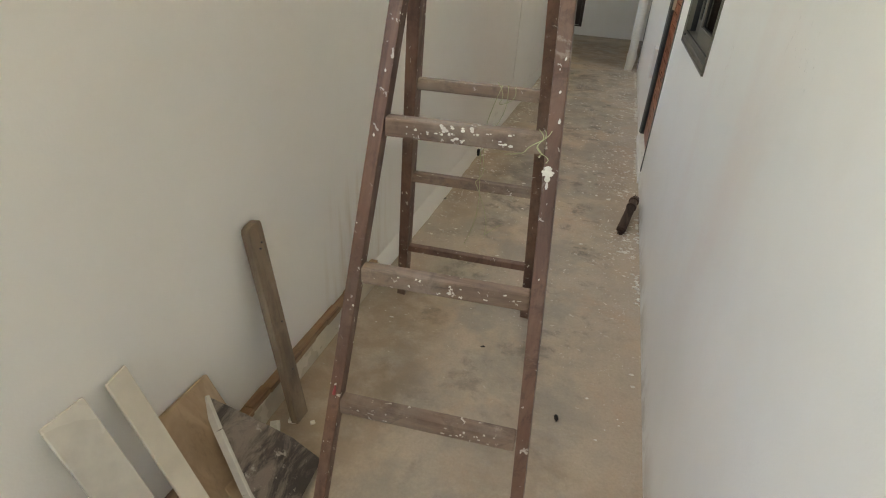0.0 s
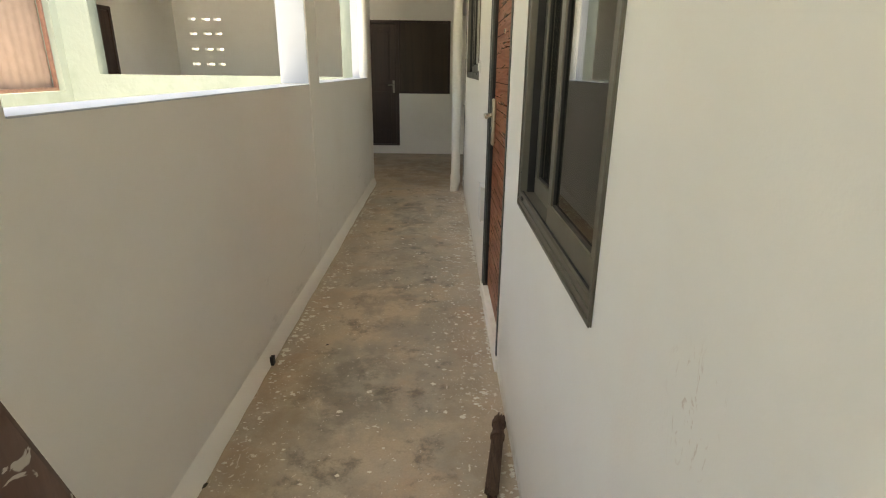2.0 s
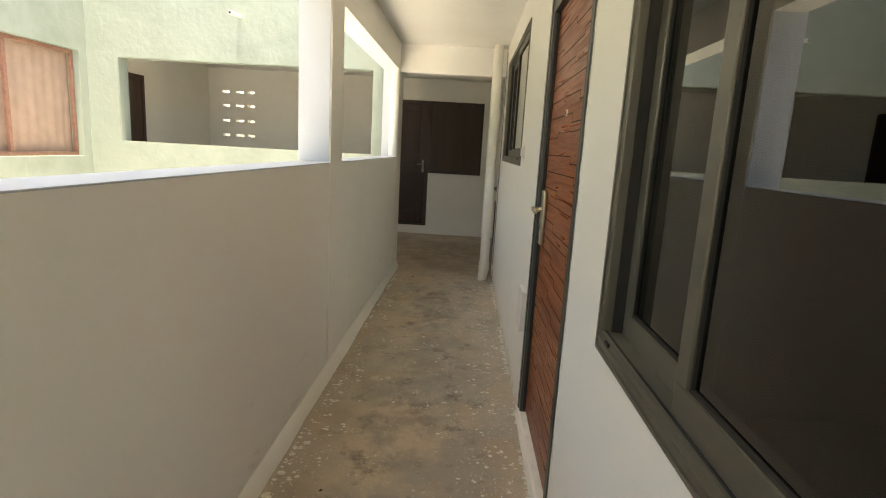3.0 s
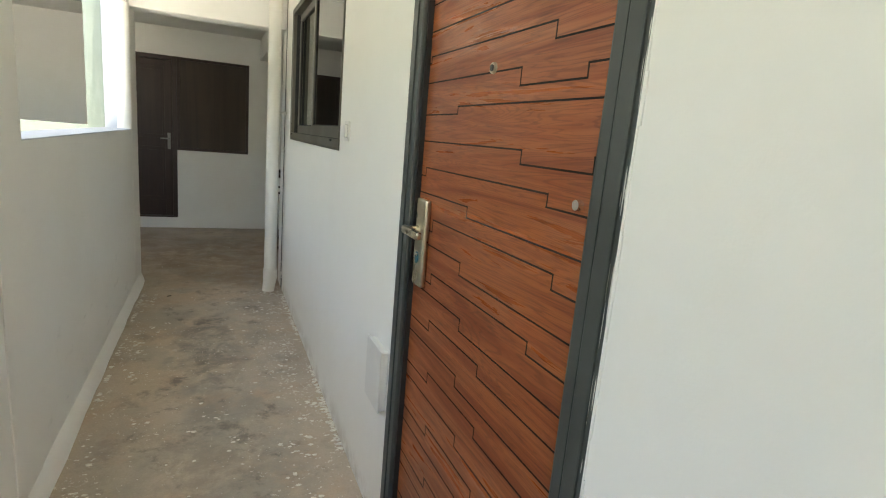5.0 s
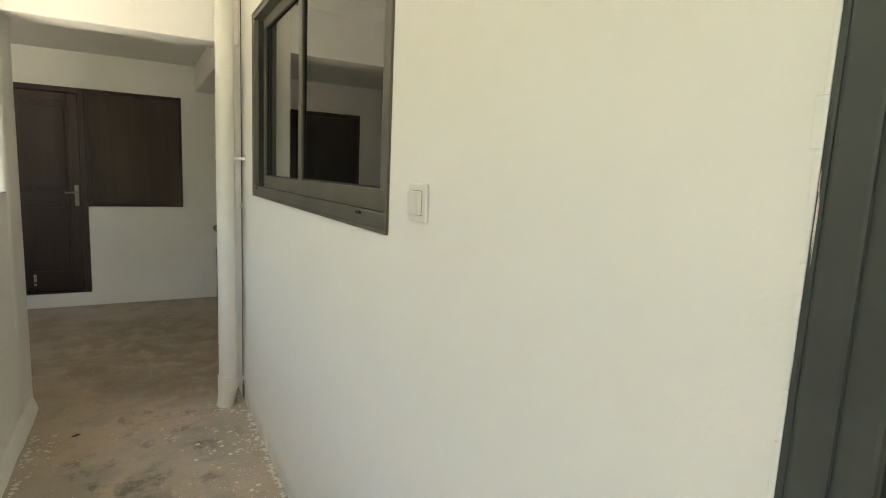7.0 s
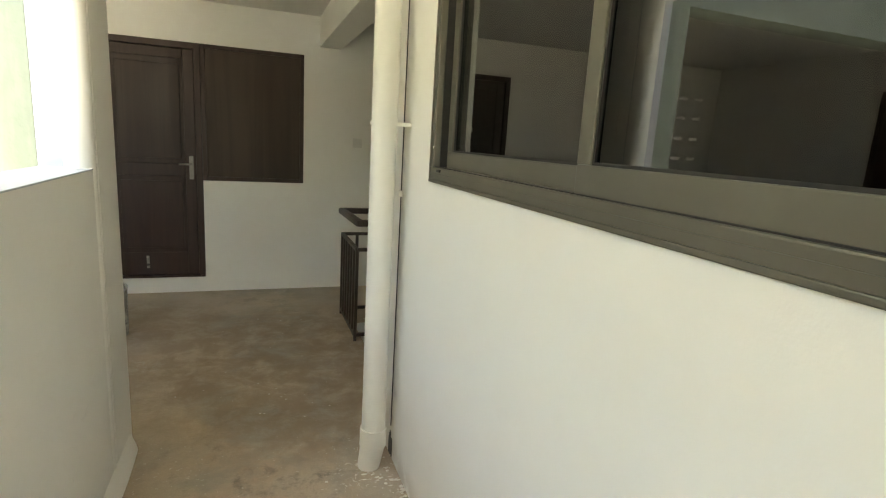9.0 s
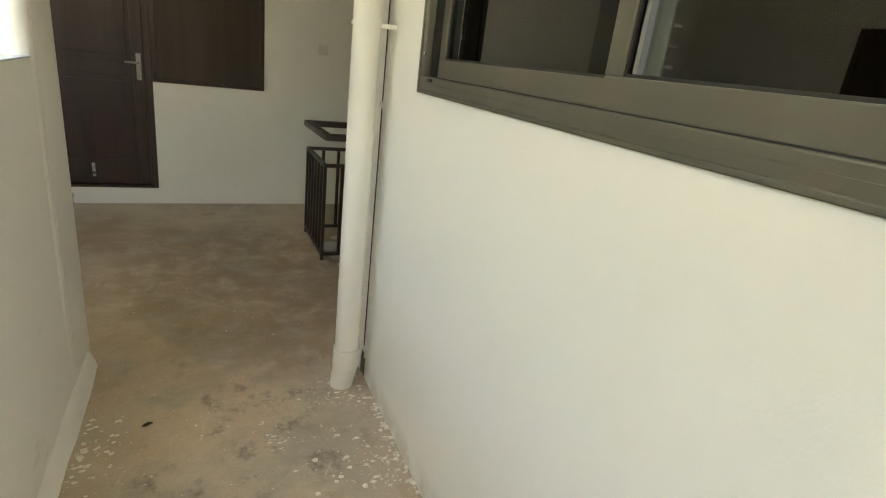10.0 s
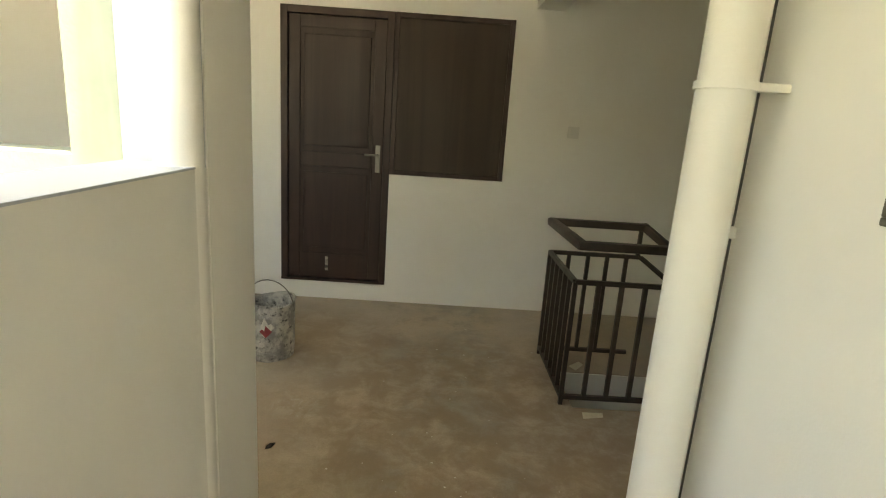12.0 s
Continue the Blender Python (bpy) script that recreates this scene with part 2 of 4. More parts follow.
def plain(name, col, rough=0.5, metal=0.0, vary=0.15, size=20, bump=0.1):
    n = Nodes(name, rough, metal)
    f = n.noise(size, 5, 0.6)
    n.color(n.mix(n.ramp(f, 0.35, 0.7), tuple(q * (1 - vary) for q in col), tuple(min(1, q * (1 + vary)) for q in col)))
    n.bump(f, bump, 0.003)
    n.rough(n.ramp(n.noise(size * 0.4, 4), 0.3, 0.7, rough * 0.85, min(1, rough * 1.15)))
    return n.m


M_STEEL = plain("dark green-grey steel", (0.062, 0.070, 0.064), 0.36, 0.0, 0.12, 6, 0.12)
M_ALU = plain("bronze aluminium", (0.145, 0.135, 0.108), 0.4, 0.4, 0.06, 5, 0.03)
M_GASKET = plain("black gasket", (0.018, 0.016, 0.015), 0.6)
M_GROOVE = plain("black inlay", (0.008, 0.006, 0.005), 0.95)
M_SATIN = plain("satin nickel", (0.62, 0.56, 0.44), 0.3, 1.0, 0.06, 40, 0.03)
M_DULL = plain("dull grey metal", (0.30, 0.28, 0.25), 0.4, 0.9, 0.1, 40, 0.03)
M_CHROME = plain("chrome", (0.8, 0.8, 0.78), 0.12, 1.0, 0.03, 40, 0.02)
M_LENS = plain("grey lens", (0.16, 0.17, 0.17), 0.12, 0.3)
M_TEAL = plain("teal plastic film", (0.03, 0.15, 0.19), 0.3)
M_IRON = plain("dark brown painted iron", (0.048, 0.029, 0.02), 0.4, 0.0, 0.2, 15, 0.1)
M_PLASTIC = plain("white plastic", (0.78, 0.76, 0.70), 0.35, 0.0, 0.03, 10, 0.02)
M_CHIP = plain("dry paint flakes", (0.74, 0.71, 0.63), 0.8, 0.0, 0.12, 50, 0.2)
M_TILE = plain("cream glazed tile", (0.66, 0.60, 0.49), 0.25, 0.0, 0.08, 6, 0.02)
M_MARBLE = plain("pale marbled tile", (0.60, 0.56, 0.48), 0.25, 0.0, 0.14, 5, 0.02)
def slate_stone():
    n = Nodes("dark stained stone", 0.8)
    a = n.noise(16, 8, 0.75, n.scale(1, 0.35, 1), 0.8)
    c = n.mix(n.ramp(a, 0.4, 0.6), (0.07, 0.056, 0.046), (0.26, 0.21, 0.17))
    c = n.mix(n.ramp(n.noise(40, 5, 0.7), 0.58, 0.68), c, (0.40, 0.36, 0.31))
    n.color(c).bump(a, 0.9, 0.012)
    return n.m


M_SLATE = slate_stone()
M_CURTAIN = plain("orange-tan curtain cloth", (0.34, 0.235, 0.185), 0.9, 0.0, 0.07, 8, 0.1)
M_CFRAME = plain("brown-red window frame", (0.26, 0.13, 0.095), 0.5)
M_STRING = plain("pale green string", (0.45, 0.48, 0.28), 0.8)
M_PAPER = plain("paper scrap", (0.75, 0.71, 0.6), 0.8, 0.0, 0.06, 30)
M_DARK = plain("dark grey line", (0.05, 0.045, 0.04), 0.5)
# low grey of the added boxes that darken the glass from behind
M_ROOM = plain("dark grey backing box", (0.30, 0.29, 0.26), 0.8, 0.0, 0.1, 3)
# pale so that the unseen ground throws sunlight up into the gallery
M_EARTH = plain("pale bounce ground", (0.68, 0.69, 0.68), 0.9, 0.0, 0.3, 0.6, 0.3)
M_TOPRUST = wood("raw brown timber edge", (0.38, 0.23, 0.12), (0.17, 0.085, 0.04), "y", 26, 0.8, 0.7, 0.35)
M_WIRE = plain("wire", (0.25, 0.22, 0.2), 0.4, 0.8)


def bucket_tin():
    n = Nodes("paint-smeared tin", 0.55)
    c = n.mix(n.ramp(n.noise(14, 6, 0.7), 0.4, 0.62), (0.29, 0.28, 0.26), (0.62, 0.60, 0.54))
    c = n.mix(n.ramp(n.noise(30, 5, 0.7), 0.56, 0.66), c, (0.08, 0.075, 0.07))
    n.color(c).bump(n.noise(18, 5), 0.5, 0.006)
    return n.m


M_TIN = bucket_tin()
M_RED = plain("red label print", (0.36, 0.06, 0.06), 0.5)


def glass():
    n = Nodes("dark window glass", 0.01)
    n.b.inputs["Transmission Weight"].default_value = 1.0
    n.b.inputs["IOR"].default_value = 1.62
    n.color((0.06, 0.066, 0.06))
    return n.m


M_GLASS = glass()


# ---- building blocks ----
def box(bm, x0, x1, y0, y1, z0, z1, bevel=0.0, turn=None):
    made = bmesh.ops.create_cube(bm, size=1.0)["verts"]
    for v in made:
        v.co = Vector(((x0 + x1) / 2 + v.co.x * (x1 - x0), (y0 + y1) / 2 + v.co.y * (y1 - y0), (z0 + z1) / 2 + v.co.z * (z1 - z0)))
    if bevel:
        edges = list({e for v in made for e in v.link_edges})
        made = bmesh.ops.bevel(bm, geom=edges, offset=bevel, segments=2, affect="EDGES", profile=0.6)["verts"]
    if turn is not None:
        bmesh.ops.transform(bm, matrix=turn, verts=made)
    return bm


def one(x0, x1, y0, y1, z0, z1, bevel=0.0, turn=None):
    return box(bmesh.new(), x0, x1, y0, y1, z0, z1, bevel, turn)


def rod(bm, a, b, r, r2=None, sides=10):
    a, b = Vector(a), Vector(b)
    d = b - a
    m = Matrix.Translation((a + b) / 2) @ d.to_track_quat("Z", "Y").to_matrix().to_4x4()
    bmesh.ops.create_cone(bm, cap_ends=True, segments=sides, radius1=r, radius2=r if r2 is None else r2, depth=d.length, matrix=m)
    return bm


def beam(a, b, w, d, side=(1, 0, 0), bevel=0.003):
    """A squared timber from a to b, w wide along side and d deep."""
    a, b = Vector(a), Vector(b)
    z = (b - a).normalized()
    x = (Vector(side) - z * z.dot(Vector(side))).normalized()
    y = z.cross(x)
    m = Matrix((x, y, z)).transposed().to_4x4()
    m.translation = (a + b) / 2
    return one(-w / 2, w / 2, -d / 2, d / 2, -(b - a).length / 2, (b - a).length / 2, bevel, m)


def tube(points, r, sides=8):
    bm = bmesh.new()
    for a, b in zip(points, points[1:]):
        rod(bm, a, b, r, None, sides)
    for p in points[1:-1]:
        bmesh.ops.create_uvsphere(bm, u_segments=sides, v_segments=6, radius=r, matrix=Matrix.Translation(p))
    return bm


def mesh_of(name, bm, material, smooth=False):
    me = bpy.data.meshes.new(name)
    bmesh.ops.recalc_face_normals(bm, faces=bm.faces)
    if smooth:
        for f in bm.faces:
            f.smooth = True
        for e in bm.edges:
            if len(e.link_faces) == 2 and e.calc_face_angle() > 0.6:
                e.smooth = False
    bm.to_mesh(me)
    bm.free()
    me.materials.append(material)
    return me


def thing(name, base, label, category, group="", kind=""):
    ob = new(name)
    ob.empty_display_size = 0.1
    ob.location = base
    return tagged(ob, label, category, group, kind)


def part(name, bm, material, parent, label="", smooth=False):
    ob = new(name, mesh_of(name, bm, material, smooth))
    ob.parent = parent
    if parent.data is None:
        ob.matrix_parent_inverse = Matrix.Translation(parent.location).inverted()
    return tagged(ob, label)


def solo(name, bm, material, label, category="", kind="", smooth=False, group=""):
    return tagged(new(name, mesh_of(name, bm, material, smooth)), label, category, group, kind)


def slab(bm, axis, lo, hi, us, vs, holes=()):
    """A plate between lo and hi on an axis, over the ranges us and vs of the other two, with holes (u0, u1, v0, v1) right through."""
    cu = sorted({*us, *(h[0] for h in holes), *(h[1] for h in holes)})
    cv = sorted({*vs, *(h[2] for h in holes), *(h[3] for h in holes)})
    cu = [u for u in cu if us[0] <= u <= us[1]]
    cv = [v for v in cv if vs[0] <= v <= vs[1]]

    def full(i, j):
        if not (0 <= i < len(cu) - 1 and 0 <= j < len(cv) - 1):
            return False
        u, v = (cu[i] + cu[i + 1]) / 2, (cv[j] + cv[j + 1]) / 2
        return not any(h[0] < u < h[1] and h[2] < v < h[3] for h in holes)

    seen = {}

    def at(w, u, v):
        key = (w, u, v)
        if key not in seen:
            seen[key] = bm.verts.new({"x": (w, u, v), "y": (u, w, v), "z": (u, v, w)}[axis])
        return seen[key]

    for i in range(len(cu) - 1):
        for j in range(len(cv) - 1):
            if not full(i, j):
                continue
            a, b, c, d = cu[i], cu[i + 1], cv[j], cv[j + 1]
            for w in (lo, hi):
                bm.faces.new([at(w, a, c), at(w, b, c), at(w, b, d), at(w, a, d)])
            for (di, dj), (p, q) in {(-1, 0): ((a, c), (a, d)), (1, 0): ((b, c), (b, d)), (0, -1): ((a, c), (b, c)), (0, 1): ((a, d), (b, d))}.items():
                if not full(i + di, j + dj):
                    bm.faces.new([at(lo, *p), at(lo, *q), at(hi, *q), at(hi, *p)])
    return bm


# ---- the plan, in metres: x across the gallery, y along it ----
XR, XL = 0.462, -0.66          # faces of the room wall and of the parapet
XO = -0.83                     # outer face of the parapet
SILL, SOFFIT, CEIL = 1.275, 2.178, 2.455
Y0, YB, YE = -2.4, 7.86, 10.672    # back of the gallery, its far beam, end wall of the landing
XW, XE = -4.1, 1.75            # courtyard and landing sides
COLS = [(-2.4, -2.1), (-0.8, -0.45), (2.08, 2.47), (4.97, 5.25)]
DOOR = (3.66, 4.638, 0.075, 2.10)
WIN1 = (2.295, 3.265, 0.925, 2.2)
WIN2 = (5.6, 7.41, 1.305, 2.24)
WIN0 = (0.15, 1.305, 1.297, 2.2)
FDOOR = (-1.318, -0.517, 0.152, 2.122)
FPANEL = (-0.517, 0.325, 0.995, 2.122)
VENTS = [(x0, x1, z - 0.018, z + 0.018) for x0, x1 in ((-3.876, -3.763), (-3.659, -3.527), (-3.47, -3.357)) for z in (2.1, 1.885, 1.65, 1.42)]
HOLE = (0.62, 1.6, 9.20, 9.62)

# ---- structure ----
bm = bmesh.new()
slab(bm, "z", -0.16, 0.0, (XO, XR + 0.15), (Y0 - 0.15, YB))
slab(bm, "z", -0.16, 0.0, (XW - 0.15, XE + 0.15), (YB, YE + 0.16), [HOLE])
solo("floor", bm, M_FLOOR, "worn tan concrete floor spattered with white paint", "floor", "structure")

bm = bmesh.new()
slab(bm, "z", CEIL, CEIL + 0.15, (XO - 0.02, 3.4), (Y0 - 0.15, YB))
slab(bm, "z", CEIL, CEIL + 0.15, (XW - 0.15, XO - 0.02), (YB + 0.171, YE + 0.16))
slab(bm, "z", CEIL, CEIL + 0.15, (XO - 0.02, 3.4), (YB, YE + 0.16))
solo("ceiling", bm, M_CEIL, "plain cream painted concrete ceiling", "ceiling", "structure")

bm = bmesh.new()
slab(bm, "x", XR, XR + 0.15, (Y0, 8.05), (0.0, CEIL), [WIN0, WIN1, DOOR, WIN2])
solo("wall_east", bm, M_EAST, "cream painted plaster wall with scuffs and grime", "wall", "structure")
solo("wall_landing_side", slab(bmesh.new(), "y", 7.95, 8.05, (XR + 0.151, XE + 0.15), (-2.9, CEIL)), M_WALL, "cream painted wall beside the stairwell", "wall", "structure")

bays = [(-2.1, -0.8), (-0.45, 2.08), (2.47, 4.97), (5.25, YB)]
bm = slab(bmesh.new(), "x", XO, XL, (Y0, YB), (0.0, CEIL), [(a, b, SILL, SOFFIT) for a, b in bays])
solo("wall_parapet", bm, M_PARAPET, "solid cream parapet wall open above to the courtyard", "wall", "structure")

# outer column faces carry the skylight's blue in their colour
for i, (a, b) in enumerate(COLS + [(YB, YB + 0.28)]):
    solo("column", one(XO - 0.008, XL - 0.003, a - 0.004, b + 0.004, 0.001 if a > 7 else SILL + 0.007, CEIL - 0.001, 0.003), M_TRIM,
         "square concrete column in the parapet, skylight blue in its paint", "column", "structure")
solo("column", one(XL - 0.0025, XL + 0.003, YB + 0.001, YB + 0.284, 0.001, CEIL - 0.001, 0.001), M_WALL, "cream painted inner face of the end column", "column", "structure")
solo("trim", one(XL - 0.002, XL + 0.005, 4.975, 5.245, 0.09, CEIL - 0.001, 0.002), M_WALL, "cream pilaster strip on the parapet", "trim", "structure")
# a thin coping on each parapet, in the same skylight-tinted paint
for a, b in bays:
    solo("trim", one(XO - 0.006, XL + 0.001, a + 0.004, b - 0.004, SILL - 0.001, SILL + 0.004, 0.001), M_TRIM, "painted parapet top, skylight blue in its colour", "trim", "structure")

# sloped cement skirting along the parapet
def skirting(y0, y1, name, label, h=0.085, w=0.034):
    bm = bmesh.new()
    rings = []
    steps = max(2, int((y1 - y0) / 0.12))
    for i in range(steps + 1):
        y = y0 + (y1 - y0) * i / steps
        j = 0.006 * (noise.noise((y * 3, 1.3, 0)) + noise.noise((y * 11, 4.1, 0)))
        rings.append([bm.verts.new(p) for p in ((XL - 0.02, y, -0.01), (XL + w + j, y, -0.01), (XL + w * 0.75 + j, y, h * 0.35), (XL + w * 0.3, y, h * 0.85 + j), (XL - 0.02, y, h + 0.02 + j))])
    for p, q in zip(rings, rings[1:]):
        for k in range(4):
            bm.faces.new((p[k], p[k + 1], q[k + 1], q[k]))
    bm.faces.new(rings[0])
    bm.faces.new(rings[-1])
    solo(name, bm, M_WALL, label, "skirting", "structure", True)


skirting(2.0, 8.1, "baseboard", "rounded cement skirting painted cream along the parapet")
bm = one(XL - 0.01, XL + 0.03, -0.6, 1.98, 0.0, 0.085, 0.003)
solo("baseboard", bm, M_TILE, "pale skirting strip at the foot of the parapet", "skirting", "structure")
bm = bmesh.new()
for i in range(16):
    y = 0.55 + i * 0.088
    box(bm, XL - 0.01, XL + 0.030 + random.uniform(-0.004, 0.004), y, y + 0.087, 0.084, 0.106 + random.uniform(-0.006, 0.004), 0.002)
solo("trim", bm, M_TOPRUST, "rough brown timber edge above the pale skirting", "trim", "structure")

bm = bmesh.new()
for x, y, q in ((XL - 0.043, YB - 0.032, 0.050),):
    rod(bm, (x, y, 0.09), (x, y, SOFFIT - 0.001), q, None, 18)
solo("trim", bm, M_WALL, "rounded plaster bead beside the end column", "trim", "structure", True)
# solid black block gives the darkness inside the skirting's broken notch
solo("trim", one(XL + 0.024, XL + 0.042, 3.690, 3.722, 0.0005, 0.045, 0.004), M_GASKET, "black block drawn as the shaded broken notch in the cement skirting", "trim", "structure")

# beams
solo("beam_far", one(XL - 0.002, XR - 0.001, YB, YB + 0.2, 2.165, CEIL - 0.001, 0.006), M_CEIL, "cream painted cross beam at the end of the gallery", "beam", "structure")
solo("beam_stair", one(XR - 0.004, XR + 0.19, YB + 0.201, YE - 0.001, 2.2, CEIL - 0.001, 0.006), M_CEIL, "cream painted beam over the stair landing", "beam", "structure")

# courtyard and landing shells
bm = slab(bmesh.new(), "y", YB, YB + 0.17, (XW + 0.02, XO - 0.01), (-3.0, 3.4), [(-3.735, -0.95, 1.282, 2.172)])
solo("wall_courtyard_north", bm, M_FACADE, "sunlit pale green-white plaster courtyard wall", "wall", "structure")
CW = (5.1, 7.74, 1.10, 2.2)
bm = slab(bmesh.new(), "x", XW - 0.2, XW + 0.02, (Y0 - 2, YB + 0.17), (-3.0, 3.4), [CW])
solo("wall_courtyard_west", bm, M_FACADE, "sunlit pale plaster courtyard wall with curtained window", "wall", "structure")
solo("wall_gallery_outer", slab(bmesh.new(), "x", XO, XO + 0.05, (Y0 - 2, YB), (-3.0, -0.17)), M_FACADE, "pale plaster wall under the gallery", "wall", "structure")
bm = slab(bmesh.new(), "y", YE, YE + 0.15, (XW - 0.15, XE + 0.15), (-3.0, CEIL), [FDOOR, FPANEL] + VENTS)
solo("wall_end", bm, M_WALL, "white painted end wall pierced by small vent slots", "wall", "structure")
solo("wall_landing_west", slab(bmesh.new(), "x", XW - 0.15, XW, (YB + 0.17, YE), (0.0, CEIL)), M_WALL, "cream painted landing wall", "wall", "structure")
solo("wall_landing_east", slab(bmesh.new(), "x", XE, XE + 0.15, (8.05, YE), (-3.0, CEIL)), M_WALL, "cream painted landing wall", "wall", "structure")
# added behind the walker, kept low to let skylight in from the south
solo("wall_south", slab(bmesh.new(), "y", Y0 - 0.15, Y0, (XO, XR + 0.15), (0.0, 0.9)), M_WALL, "unseen low parapet added at the gallery end, open above for skylight", "wall", "structure")
# out-of-view slab, added as a reflector for the gallery ceiling
solo("courtyard_floor", slab(bmesh.new(), "z", -0.55, -0.4, (XW + 0.021, XO - 0.001), (Y0 - 2, YB - 0.001)), M_EARTH, "unseen pale slab added to bounce sunlight into the gallery", "floor", "structure")
# ground below, also unseen and pale for the light it returns
solo("ground", slab(bmesh.new(), "z", -3.1, -3.0, (-400, 400), (-400, 400)), M_EARTH, "unseen ground kept pale to bounce sunlight upwards", "ground", "structure")

# closed grey boxes added behind the windows and doors to keep them dark
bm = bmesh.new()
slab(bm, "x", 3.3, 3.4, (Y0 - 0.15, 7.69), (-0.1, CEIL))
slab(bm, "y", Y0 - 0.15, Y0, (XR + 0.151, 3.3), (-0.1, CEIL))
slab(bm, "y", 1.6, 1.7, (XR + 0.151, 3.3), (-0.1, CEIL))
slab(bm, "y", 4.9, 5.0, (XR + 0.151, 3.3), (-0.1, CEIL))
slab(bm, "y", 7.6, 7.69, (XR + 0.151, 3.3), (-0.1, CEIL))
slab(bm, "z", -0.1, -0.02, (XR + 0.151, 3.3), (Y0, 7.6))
solo("wall_rooms", bm, M_ROOM, "grey walls of closed boxes added to keep the windows dark", "wall", "structure")
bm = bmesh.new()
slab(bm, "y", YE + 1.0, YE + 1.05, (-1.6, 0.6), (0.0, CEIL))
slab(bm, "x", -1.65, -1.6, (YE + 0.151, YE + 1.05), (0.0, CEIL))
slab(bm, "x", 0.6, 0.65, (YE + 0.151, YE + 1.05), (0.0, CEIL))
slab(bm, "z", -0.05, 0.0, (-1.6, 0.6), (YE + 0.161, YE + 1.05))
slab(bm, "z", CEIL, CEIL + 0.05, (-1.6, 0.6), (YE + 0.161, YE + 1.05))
solo("wall_end_room", bm, M_ROOM, "grey closed box added to keep the end wall openings dark", "wall", "structure")

# stairs going down inside the well
stair = thing("staircase", (1.1, 9.5, -1.7), "concrete stairs going down below the landing", "stairs", "", "structure")
for i in range(5):
    z = -1.0 - 0.175 * i
    y1 = HOLE[3] - 0.002 - 0.27 * i
    part("step", one(HOLE[0] + 0.002, HOLE[1], y1 - 0.40, y1, z - 0.16, z, 0.008), M_FLOOR if i == 0 else M_CEIL, stair, "cream painted step" if i else "bare concrete step")
bm = bmesh.new()
slab(bm, "x", HOLE[0] - 0.12, HOLE[0], (8.06, YE), (-3.0, -0.161))
slab(bm, "x", HOLE[1], HOLE[1] + 0.1, (8.06, YE), (-3.0, -0.161))
slab(bm, "y", HOLE[3] + 0.001, HOLE[3] + 0.1, (HOLE[0] + 0.001, HOLE[1] - 0.001), (-3.0, -0.161))
slab(bm, "y", HOLE[3] - 0.012, HOLE[3] - 0.0005, (HOLE[0], HOLE[1]), (-0.3, -0.006))
solo("wall_stairwell", bm, M_CEIL, "cream painted sides of the stairwell", "wall", "structure")


